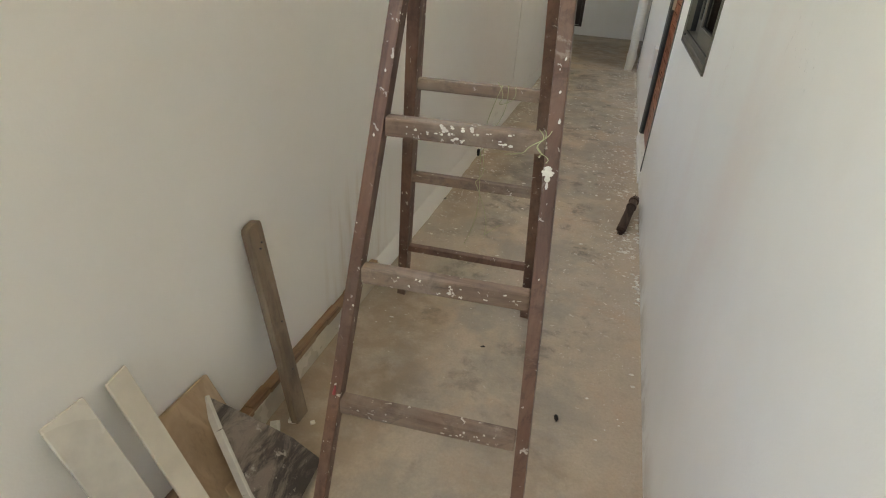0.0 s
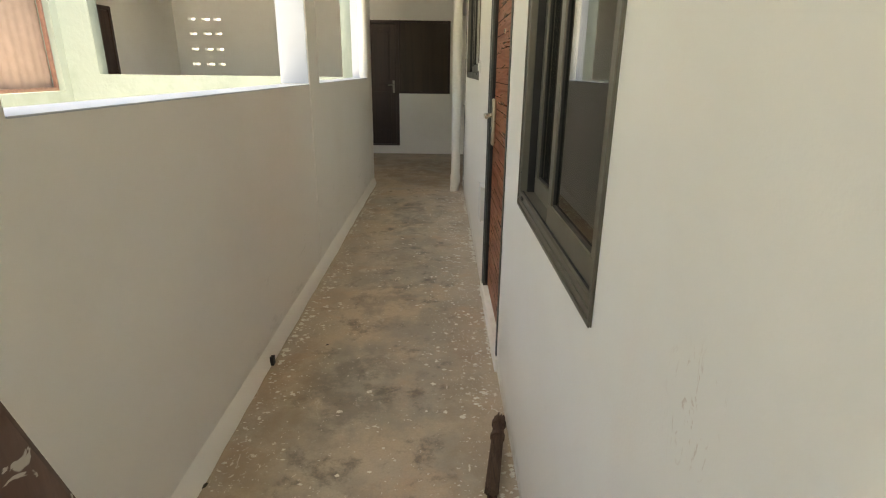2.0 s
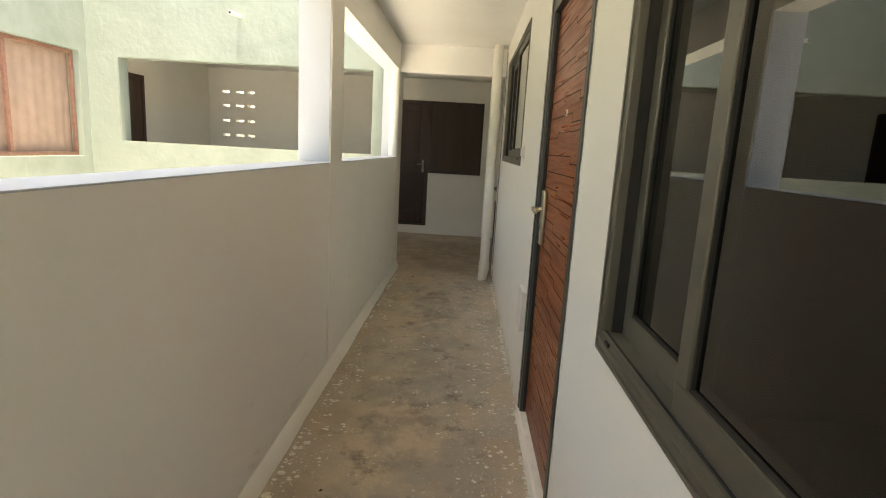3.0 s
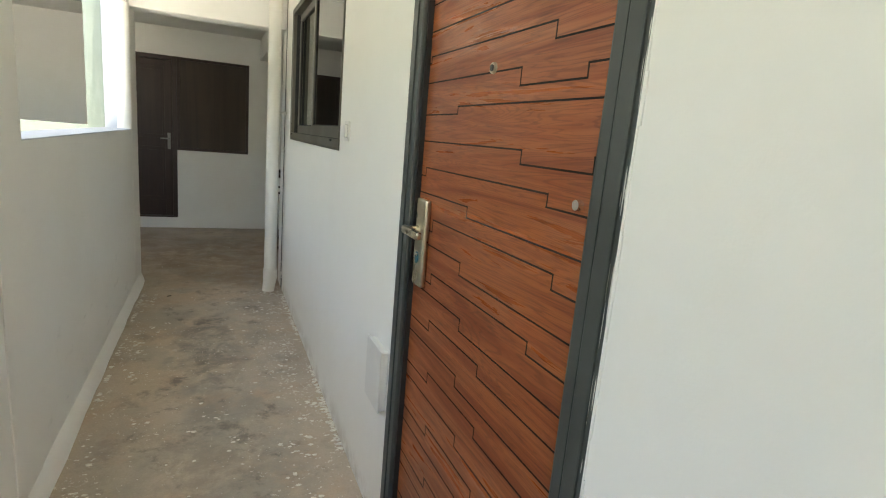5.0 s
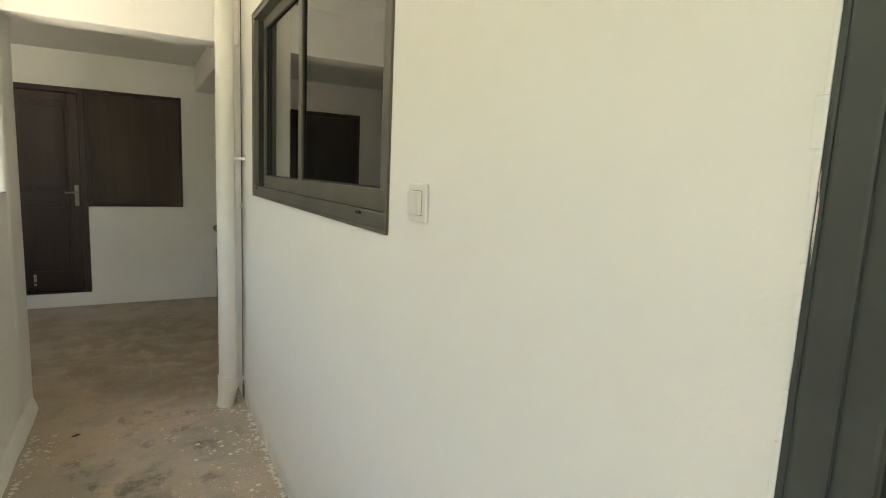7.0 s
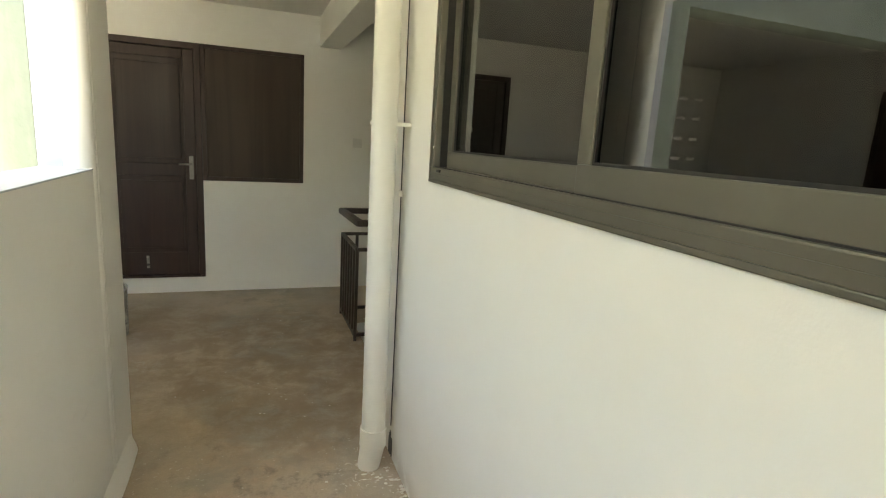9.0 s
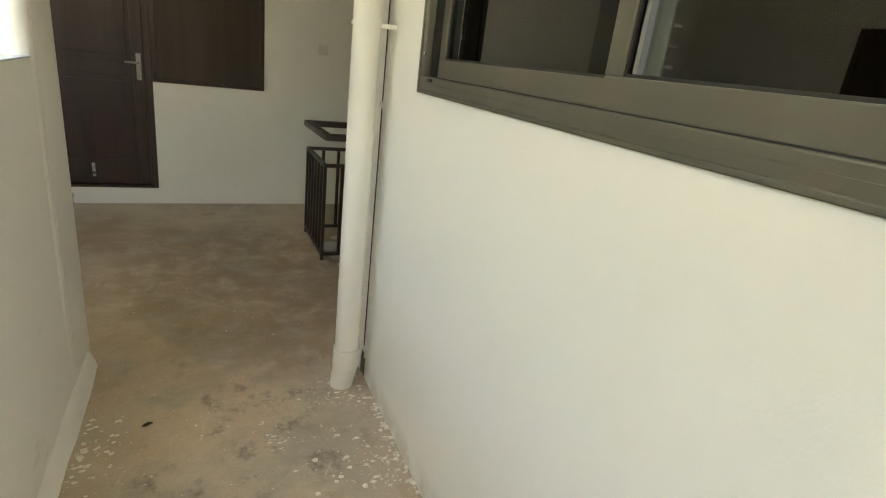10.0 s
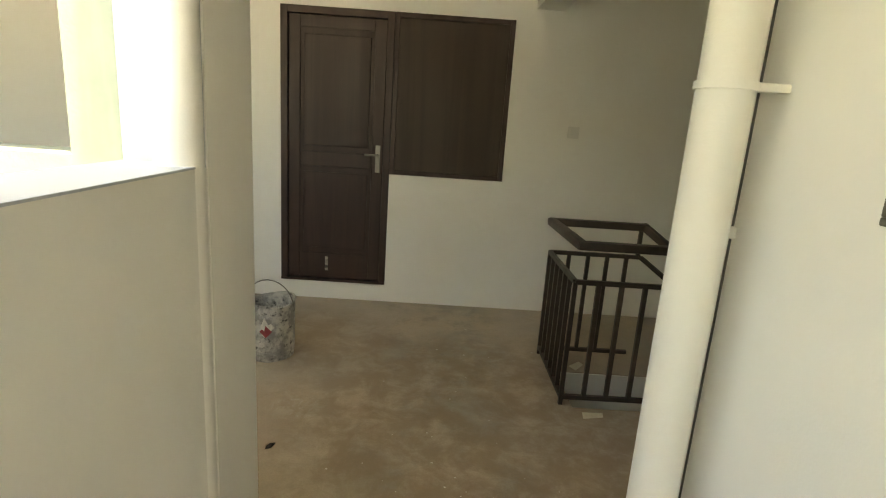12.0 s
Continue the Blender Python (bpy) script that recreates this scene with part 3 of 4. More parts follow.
# ---- windows on the gallery ----
def sliding_window(name, y0, y1, z0, z1, split, label):
    """Bronze sliding window: an outer frame set on the wall, two sashes on two tracks."""
    w = thing(name, (XR, (y0 + y1) / 2, z0), label, "window", "", "structure")
    x0, x1 = XR - 0.003, XR + 0.085
    f, fb = 0.034, 0.052
    e = 0.0
    part("window_frame", one(x0, x1, y0, y1, z0, z0 + fb, 0.004), M_ALU, w)
    part("window_frame", one(x0, x1, y0, y1, z1 - f, z1, 0.004), M_ALU, w)
    part("window_frame", one(x0, x1, y0, y0 + f, z0 + fb, z1 - f, 0.004), M_ALU, w)
    part("window_frame", one(x0, x1, y1 - f, y1, z0 + fb, z1 - f, 0.004), M_ALU, w)
    bm = bmesh.new()
    for y in (y0 + f, y1 - f - 0.006):
        box(bm, XR + 0.02, XR + 0.08, y, y + 0.006, z0 + fb, z1 - f)
    part("gasket", bm, M_GASKET, w, "black brush seal")
    # raised lip round the frame
    bm = bmesh.new()
    for a in ((y0 - e, y1 + e, z0 - e, z0 + 0.012), (y0 - e, y1 + e, z1 - 0.012, z1 + e), (y0 - e, y0 + 0.012, z0 + 0.012, z1 - 0.012), (y1 - 0.012, y1 + e, z0 + 0.012, z1 - 0.012)):
        box(bm, x0 - 0.004, x0, a[0], a[1], a[2], a[3], 0.003)
    part("frame_lip", bm, M_ALU, w)
    part("track", one(x0 - 0.003, x0, y0 + 0.012, y1 - 0.012, z0 + 0.026, z0 + 0.032), M_ALU, w)
    part("gasket", one(x0 + 0.008, x0 + 0.012, y0 + f, y1 - f, z0 + fb, z0 + fb + 0.003), M_GASKET, w)

    def sash(a, b, xa, tall):
        s = 0.045
        bm = bmesh.new()
        xb = xa + 0.028
        box(bm, xa, xb, a, b, z0 + fb, z0 + fb + tall, 0.003)
        box(bm, xa, xb, a, b, z1 - f - s, z1 - f, 0.003)
        box(bm, xa, xb, a, a + s, z0 + fb + tall, z1 - f - s, 0.003)
        box(bm, xa, xb, b - s, b, z0 + fb + tall, z1 - f - s, 0.003)
        sash_ob = part("sash", bm, M_ALU, w)
        g = bmesh.new()
        t = 0.006
        for c in ((a + s - 0.001, b - s + 0.001, z0 + fb + tall - 0.001, z0 + fb + tall + t), (a + s - 0.001, b - s + 0.001, z1 - f - s - t, z1 - f - s + 0.001),
                  (a + s - 0.001, a + s + t, z0 + fb + tall, z1 - f - s), (b - s - t, b - s + 0.001, z0 + fb + tall, z1 - f - s)):
            box(g, xa + 0.005, xb - 0.005, *c)
        part("gasket", g, M_GASKET, sash_ob, "black rubber gasket")
        p = part("pane", one(xa + 0.011, xa + 0.017, a + s, b - s, z0 + fb + tall, z1 - f - s), M_GLASS, sash_ob, "dark glass pane")
        p.visible_shadow = False

    sash(y0 + f + 0.007, split + 0.035, XR + 0.010, 0.060)
    sash(split - 0.035, y1 - f - 0.007, XR + 0.044, 0.055)
    for y in ((y0 + 0.2, y1 - 0.1) if y1 - y0 > 1.5 else (y1 - 0.1,)):
        part("drain_cap", one(x0 - 0.006, x0 + 0.001, y - 0.015, y + 0.015, z0 + 0.038, z0 + 0.047, 0.002), M_GASKET, w, "black drain cap")
    part("screw", rod(bmesh.new(), (x0 - 0.001, y1 - 0.03, z0 + 0.12), (x0 + 0.004, y1 - 0.03, z0 + 0.12), 0.005), M_CHROME, w, "small bright screw")
    return w


sliding_window("window_1", *WIN1, 2.785, "bronze aluminium sliding window with dark reflecting glass")
sliding_window("window_2", *WIN2, 6.49, "wide bronze aluminium sliding window with dark glass")

# the old timber window near the start
w = thing("window_3", (XR, 0.7, WIN0[2]), "old dark brown timber window set in chipped plaster", "window", "", "structure")
y0, y1, z0, z1 = WIN0
for a in ((y0, y1, z0, z0 + 0.045), (y0, y1, z1 - 0.045, z1), (y0, y0 + 0.045, z0 + 0.045, z1 - 0.045), (y1 - 0.045, y1, z0 + 0.045, z1 - 0.045)):
    part("window_frame", one(XR - 0.006, XR + 0.09, *a, 0.006), M_SHUTTER, w)
for a, b in ((y0 + 0.046, 0.718), (0.722, y1 - 0.046)):
    leaf = part("shutter", one(XR + 0.045, XR + 0.07, a, b, z0 + 0.046, z1 - 0.046, 0.003), M_SHUTTER, w)
    bm = bmesh.new()
    for c in ((a, b, z0 + 0.046, z0 + 0.085), (a, b, z1 - 0.14, z1 - 0.046), (a, a + 0.045, z0 + 0.085, z1 - 0.14), (b - 0.045, b, z0 + 0.085, z1 - 0.14)):
        box(bm, XR + 0.025, XR + 0.0451, *c, 0.004)
    part("stile", bm, M_SHUTTER, leaf)
bm = bmesh.new()
for i in range(34):
    y = random.uniform(y0, y1)
    bmesh.ops.create_icosphere(bm, subdivisions=1, radius=1.0, matrix=Matrix.Translation((XR - 0.006, y, z0 + random.uniform(-0.001, 0.006))) @ Matrix.Diagonal((0.0015, random.uniform(0.001, 0.004), random.uniform(0.0005, 0.0012), 1)))
part("paint_smear", bm, M_CHIP, w, "white paint dabs on the frame edge", True)
bm = bmesh.new()
def ragged(start, end, out, width):
    """A rough raised strip on the wall from start to end, spreading outwards."""
    a, b, o = Vector(start), Vector(end), Vector(out)
    rows = []
    for i in range(121):
        p = a.lerp(b, i / 120)
        e = width * (1 + 0.35 * noise.noise(p * 22) + 0.25 * noise.noise(p * 70))
        h = 0.004 + 0.002 * noise.noise(p * 40)
        rows.append([bm.verts.new(q) for q in (p + o * 0.0005 + Vector((-h, 0, 0)), p + o * e * 0.6 + Vector((-h, 0, 0)), p + o * e + Vector((0.001, 0, 0)))])
    for p, q in zip(rows, rows[1:]):
        for k in range(2):
            bm.faces.new((p[k], p[k + 1], q[k + 1], q[k]))


ragged((XR, y0, z0), (XR, y1 + 0.016, z0), (0, 0, -1), 0.006)
ragged((XR, y1, z0 - 0.005), (XR, y1, z1), (0, 1, 0), 0.021)
part("plaster_edge", bm, plain("bare plaster", (0.66, 0.57, 0.47), 0.9, 0, 0.2, 30, 0.5), w, "rough unpainted plaster edge")


# ---- the veneered door ----
def veneer_door():
    y0, y1, z0, z1 = DOOR
    d = thing("door_1", (XR, (y0 + y1) / 2, z0), "closed red-brown veneered door in dark steel frame", "door", "", "structure")
    f = 0.079
    xa = XR - 0.003
    g = 0.079
    for a in ((y0, y0 + g, z0, z1), (y1 - f, y1, z0, z1), (y0 + g, y1 - f, z1 - f, z1)):
        fr = part("door_frame", one(xa, XR + 0.12, *a, 0.005), M_STEEL, d, "dark green-grey steel frame")
    bm = bmesh.new()
    for yc in (y0 + 0.028, y1 - 0.028):
        box(bm, xa - 0.004, xa, yc - 0.018, yc + 0.018, z0, z1 - 0.012, 0.004)
    part("frame_rib", bm, M_STEEL, d)
    bm = bmesh.new()
    box(bm, xa + 0.012, xa + 0.05, y0 + g, y0 + g + 0.006, z0 + 0.02, z1 - f)
    box(bm, xa + 0.012, xa + 0.05, y1 - f - 0.010, y1 - f, z0 + 0.02, z1 - f)
    part("seal", bm, M_GASKET, d, "black rubber seal")
    xf = 0.487
    a, b = y0 + g + 0.002, y1 - f - 0.002
    leaf = part("door_leaf", one(xf, xf + 0.05, a, b, z0 + 0.012, z1 - f - 0.002, 0.002), M_VENEER, d, "wood-grain leaf with stepped black lines")
    lines = []
    lines += [(1.684,), (1.600, 4.537, 1.618, 3.927, 1.587), (1.547, 4.035, 1.512, 3.821, 1.536), (1.460, 4.329, 1.479),
              (1.387, 4.001, 1.359, 3.773, 1.386), (1.289, 4.515, 1.313, 3.892, 1.289), (1.241, 4.223, 1.215),
              (1.140, 4.433, 1.174, 3.845, 1.145), (1.100, 4.234, 1.068), (0.994, 4.413, 1.024, 3.90, 0.998), (0.963, 4.206, 0.932)]
    for k, z in enumerate((0.86, 0.71, 0.555, 0.40, 0.25)):
        lines += [(z, 4.40 - 0.02 * k, z + 0.031, 4.09 - 0.015 * k, z + 0.004), (z - 0.045, 4.2 - 0.03 * k, z - 0.075)]
    lines += [(1.755, 4.08, 1.732), (1.83, 4.36, 1.805, 3.95, 1.832), (1.905, 4.12, 1.878), (1.975, 4.4, 1.995)]
    for ln in lines:
        bm = bmesh.new()
        zs, ys = list(ln[0::2]), [b] + list(ln[1::2]) + [a]
        for i, z in enumerate(zs):
            box(bm, xf - 0.0004, xf + 0.002, ys[i + 1] - 0.0025, ys[i] + (0.0025 if i else 0), z - 0.0019, z + 0.0019)
        for y, p, q in zip(ys[1:-1], zs, zs[1:]):
            box(bm, xf - 0.0003, xf + 0.002, y - 0.0019, y + 0.0019, min(p, q), max(p, q))
        part("inlay", bm, M_GROOVE, leaf, "thin black stepped inlay")
    # lock plate, lever, cylinder
    plate = part("lock_plate", one(xf - 0.020, xf - 0.0015, 4.448, 4.518, 0.972, 1.226, 0.007), M_SATIN, leaf, "satin nickel lock plate")
    bm = rod(bmesh.new(), (xf - 0.052, 4.492, 1.135), (xf - 0.019, 4.492, 1.135), 0.011, 0.013, 16)
    part("lever_neck", bm, M_SATIN, plate, "", True)
    part("lever", one(xf - 0.066, xf - 0.048, 4.385, 4.512, 1.124, 1.147, 0.007), M_SATIN, plate, "satin nickel lever handle", True)
    bm = rod(bmesh.new(), (xf - 0.023, 4.484, 1.062), (xf - 0.019, 4.484, 1.062), 0.0125, None, 20)
    for v in bm.verts:
        v.co.z = 1.056 + (v.co.z - 1.062) * 1.35
    part("cylinder_cover", bm, M_TEAL, plate, "teal film over the key cylinder", True)
    part("keyhole", one(xf - 0.0255, xf - 0.022, 4.474, 4.494, 1.062, 1.070, 0.002), M_CHROME, plate)
    # viewer and doorbell knob
    bm = rod(bmesh.new(), (xf - 0.006, 4.153, 1.555), (xf, 4.153, 1.555), 0.0115, 0.013, 20)
    v = part("door_viewer", bm, M_SATIN, leaf, "chrome door viewer", True)
    part("lens", rod(bmesh.new(), (xf - 0.008, 4.153, 1.555), (xf - 0.005, 4.153, 1.555), 0.0075, None, 16), M_LENS, v, "dark lens", True)
    part("knob", rod(bmesh.new(), (xf - 0.010, 3.795, 1.306), (xf, 3.795, 1.306), 0.009, 0.0105, 20), M_CHROME, leaf, "round chrome knob", True)
    bm = bmesh.new()
    for i in range(90):
        z = random.uniform(z0 + 0.05, z1 - 0.05)
        y = random.choice((y0 + 0.002, y0 + 0.002, y0 + 0.004, y0 + 0.008, y1 - 0.003))
        bmesh.ops.create_icosphere(bm, subdivisions=1, radius=1.0, matrix=Matrix.Translation((xa - 0.0, y + random.uniform(-0.002, 0.003), z)) @ Matrix.Diagonal((0.0005, random.uniform(0.0004, 0.0011), random.uniform(0.008, 0.05), 1)))
    part("paint_smear", bm, M_CHIP, d, "thin white paint smears on the steel", True)["kind"] = "stuff"
    # paint-smeared ragged edges of the wall round the frame
    bm = bmesh.new()
    for yc, s in ((y0, -1), (y1, 1)):
        z = z0
        while z < z1 - 0.03:
            h = random.uniform(0.02, 0.09)
            e = abs(random.gauss(0, 0.004)) + 0.001
            box(bm, XR - 0.003, XR + 0.001, yc - e if s < 0 else yc - 0.001, yc + 0.001 if s < 0 else yc + e, z, z + h, 0.0008)
            z += h
    part("mortar_edge", bm, M_WALL, d, "ragged plaster edge")


veneer_door()
solo("sill", one(XR - 0.012, XR + 0.148, DOOR[0] - 0.01, DOOR[1] + 0.01, 0.001, DOOR[2] - 0.001, 0.004), M_WALL, "white painted threshold under the veneered door", "threshold", "structure")

# ---- small fittings on the room wall ----
c = thing("junction_box", (XR, 4.76, 0.47), "flat white junction box cover low on the wall", "junction box")
part("box_body", one(XR - 0.022, XR - 0.001, 4.660, 4.822, 0.475, 0.685, 0.003), M_PLASTIC, c)
part("box_lid", one(XR - 0.030, XR - 0.0215, 4.654, 4.828, 0.469, 0.691, 0.004), M_PLASTIC, c)


def switch(name, base, along, label):
    s = thing(name, base, label, "switch")
    x, y, z = base
    if along == "y":
        part("plate", one(x - 0.009, x - 0.001, y - 0.042, y + 0.042, z, z + 0.084, 0.003), M_PLASTIC, s)
        # raised grey plate in place of the shade at the rocker's edges
        part("rocker_shade", one(x - 0.0096, x - 0.0085, y - 0.0265, y + 0.0265, z + 0.0145, z + 0.0695), M_DULL, s, "grey plate drawn as the shade round the rocker")
        part("rocker", one(x - 0.020, x - 0.008, y - 0.025, y + 0.025, z + 0.016, z + 0.068, 0.002), M_PLASTIC, s)
    else:
        part("plate", one(x - 0.042, x + 0.042, y - 0.009, y - 0.001, z, z + 0.084, 0.003), M_PLASTIC, s)
        part("rocker", one(x - 0.024, x + 0.024, y - 0.014, y - 0.008, z + 0.018, z + 0.066, 0.003), M_PLASTIC, s)


switch("light_switch", (XR, 5.432, 1.356), "y", "white plastic light switch beside the window")
switch("light_switch", (0.812, YE, 1.344), "x", "white plastic light switch on the end wall")

# ---- drain pipe ----
p = thing("drain_pipe", (0.385, 7.72, 0.0), "cream painted drain pipe clamped to the wall corner", "pipe")
PX, PY, PR = 0.360, 7.705, 0.051
part("tube", rod(bmesh.new(), (PX, PY, 0.10), (PX, PY, CEIL - 0.001), PR, None, 28), M_PIPE, p, "", True)
part("socket", rod(bmesh.new(), (PX, PY, 0.115), (PX, PY, 0.20), PR + 0.007, None, 28), M_PIPE, p, "thicker pipe socket", True)
bm = rod(bmesh.new(), (PX - 0.012, PY + 0.02, 0.0), (PX, PY, 0.12), PR - 0.002, PR + 0.003, 28)
part("outlet", bm, M_PIPE, p, "slanted pipe outlet", True)
bm = bmesh.new()
rod(bm, (PX, PY, 1.494), (PX, PY, 1.508), PR + 0.005, None, 28)
box(bm, PX, XR - 0.001, PY - 0.034, PY - 0.010, 1.493, 1.509, 0.004)
part("clamp", bm, M_PIPE, p, "pipe clamp", True)
# dark rod drawn for the shadowed gap between pipe and wall
bm = tube([(XR - 0.006, 7.764, z) for z in (0.16, 0.6, 1.1, 1.6, 2.0, 2.4)], 0.0025, 6)
solo("cable", bm, M_DARK, "thin dark rod drawn as the shadow gap beside the pipe", "cable")
solo("cable_clip", one(XR - 0.018, XR - 0.001, 7.752, 7.776, 1.21, 1.235, 0.003), M_PLASTIC, "small white clip on the wall beside the pipe", "clip")


bm = bmesh.new()
for i in range(7):
    box(bm, XR - 0.0025, XR + 0.001, 7.752 + 0.008 * i, 7.762 + 0.008 * i, 0.002 + random.uniform(0, 0.012), 0.10 + random.uniform(-0.02, 0.03), 0.0008)
solo("trim", bm, M_DARK, "dark ragged strips behind the pipe foot", "trim", "structure")


# ---- end wall: dark door with a boarded side light ----
def end_door():
    x0, x1, z0, z1 = FDOOR
    d = thing("door_2", ((x0 + x1) / 2, YE, z0), "closed dark brown two-panel timber door", "door", "", "structure")
    f = 0.05
    for a in ((x0 + 0.001, x0 + f, z0 + 0.001, z1 - 0.001), (x1 - f, x1 - 0.001, z0 + 0.001, z1 - 0.001), (x0 + f, x1 - f, z1 - f, z1 - 0.001)):
        part("door_frame", one(a[0], a[1], YE - 0.004, YE + 0.1, a[2], a[3], 0.004), M_DARKDOOR, d)
    yl = YE + 0.018
    a, b = x0 + f + 0.003, x1 - f - 0.003
    leaf = part("door_leaf", one(a, b, yl + 0.012, yl + 0.05, z0 + 0.01, z1 - f - 0.003), M_DARKDOOR, d)
    bm = bmesh.new()
    for q in ((a, a + 0.085, z0 + 0.01, z1 - f - 0.003), (b - 0.085, b, z0 + 0.01, z1 - f - 0.003), (a + 0.085, b - 0.085, 1.02, 1.13), (a + 0.085, b - 0.085, 1.985, z1 - f - 0.003), (a + 0.085, b - 0.085, z0 + 0.01, 0.36)):
        box(bm, q[0], q[1], yl, yl + 0.0121, q[2], q[3], 0.007)
    part("stile", bm, M_DARKDOOR, leaf)
    for q in ((1.15, 1.965), (0.38, 1.0)):
        part("panel", one(a + 0.11, b - 0.11, yl + 0.003, yl + 0.0121, q[0] + 0.02, q[1] - 0.02, 0.007), M_DARKDOOR, leaf)
    plate = part("lock_plate", one(-0.625, -0.590, yl - 0.008, yl - 0.0005, 1.0, 1.2, 0.003), M_DULL, leaf, "dull grey lock plate")
    part("lever", tube([(-0.607, yl - 0.006, 1.13), (-0.607, yl - 0.045, 1.13), (-0.70, yl - 0.045, 1.128)], 0.008), M_DULL, plate, "dull grey lever handle", True)
    part("scratch", one(-0.985, -0.962, yl - 0.0012, yl + 0.001, 0.22, 0.33), M_TIN, leaf, "pale scraped patch")
    part("sill", one(x0 + 0.001, x1 - 0.001, YE - 0.012, YE + 0.1, z0 - 0.014, z0 + 0.001, 0.003), M_DARKDOOR, d)
    x0, x1, z0, z1 = FPANEL
    w = thing("window_4", ((x0 + x1) / 2, YE, z0), "dark brown boarded window joined to the timber door", "window", "", "structure")
    f = 0.035
    for q in ((x0 + 0.001, x0 + f, z0, z1), (x1 - f, x1 - 0.001, z0, z1), (x0 + f, x1 - f, z0, z0 + f), (x0 + f, x1 - f, z1 - f, z1 - 0.001)):
        part("window_frame", one(q[0], q[1], YE - 0.004, YE + 0.1, q[2] + 0.001, q[3], 0.004), M_DARKDOOR, w)
    part("board", one(x0 + f, x1 - f, YE + 0.012, YE + 0.04, z0 + f, z1 - f), M_DARKPANEL, w, "smooth dark board")


end_door()


# ---- stair railing ----
def railing():
    r = thing("stair_railing", (0.9, 9.5, 0.0), "dark brown iron stair railing with bulky handrail", "railing")
    xa, xb, ya, yb, yc = 0.562, 1.55, 9.23, 9.86, 9.86
    top, low, rail = 0.672, 0.045, 0.86
    s = 0.011
    for z in (top, low):
        for a, b in (((xa, ya, z), (xb, ya, z)), ((xa, ya, z), (xa, yb, z)), ((xa, yb, z), (1.12, yb, z))):
            part("rail", beam(a, b, 0.024, 0.024, (0, 0, 1)), M_IRON, r)
    def bar(x, y, z0, z1):
        part("baluster", one(x - s, x + s, y - s, y + s, z0, z1, 0.002), M_IRON, r)
    n = 6
    for i in range(n + 1):
        bar(xa, ya + (yb - ya) * i / n, 0.0 if i in (0, n) else low, top)
    for i in range(1, 9):
        bar(xa + i * 0.118, ya, low, top)
    for i in range(1, 5):
        bar(xa + i * 0.118, yb, low, top)
    # handrail held above the cage by short posts
    ring = [(xb, ya, rail), (xa + 0.01, ya, rail), (xa - 0.01, yb, rail), (1.12, yb, rail), (1.62, yb - 0.62, rail - 0.42)]
    for a, b in zip(ring, ring[1:]):
        part("handrail", beam(Vector(a) + (Vector(a) - Vector(b)).normalized() * 0.02, Vector(b) + (Vector(b) - Vector(a)).normalized() * 0.02, 0.045, 0.05, (0, 0, 1), 0.012), M_IRON, r, "thick rounded handrail", True)
    for x, y in ((1.2, ya), (1.10, yb)):
        bar(x, y, top, rail)
    part("rail", beam((1.12, yb, top), (1.6, yb - 0.55, top - 0.38), 0.024, 0.024, (0, 0, 1)), M_IRON, r)


railing()
for k, (x, y, a, z) in enumerate(((0.700, 9.13, 20, 0.0), (0.76, 9.70, 60, 0.0))):
    m = pose(x, y, z, 0, 0, a)
    bm = bmesh.new()
    vs = [bm.verts.new(m @ Vector(q)) for q in ((-0.06, -0.02, 0.001), (0.05, -0.035, 0.001), (0.07, 0.0, 0.004), (-0.03, 0.035, 0.002))]
    f = bm.faces.new(vs)
    bmesh.ops.solidify(bm, geom=[f], thickness=0.001)
    solo("paper_scrap", bm, M_PAPER, "torn pale paper scrap lying by the stairwell", "paper")


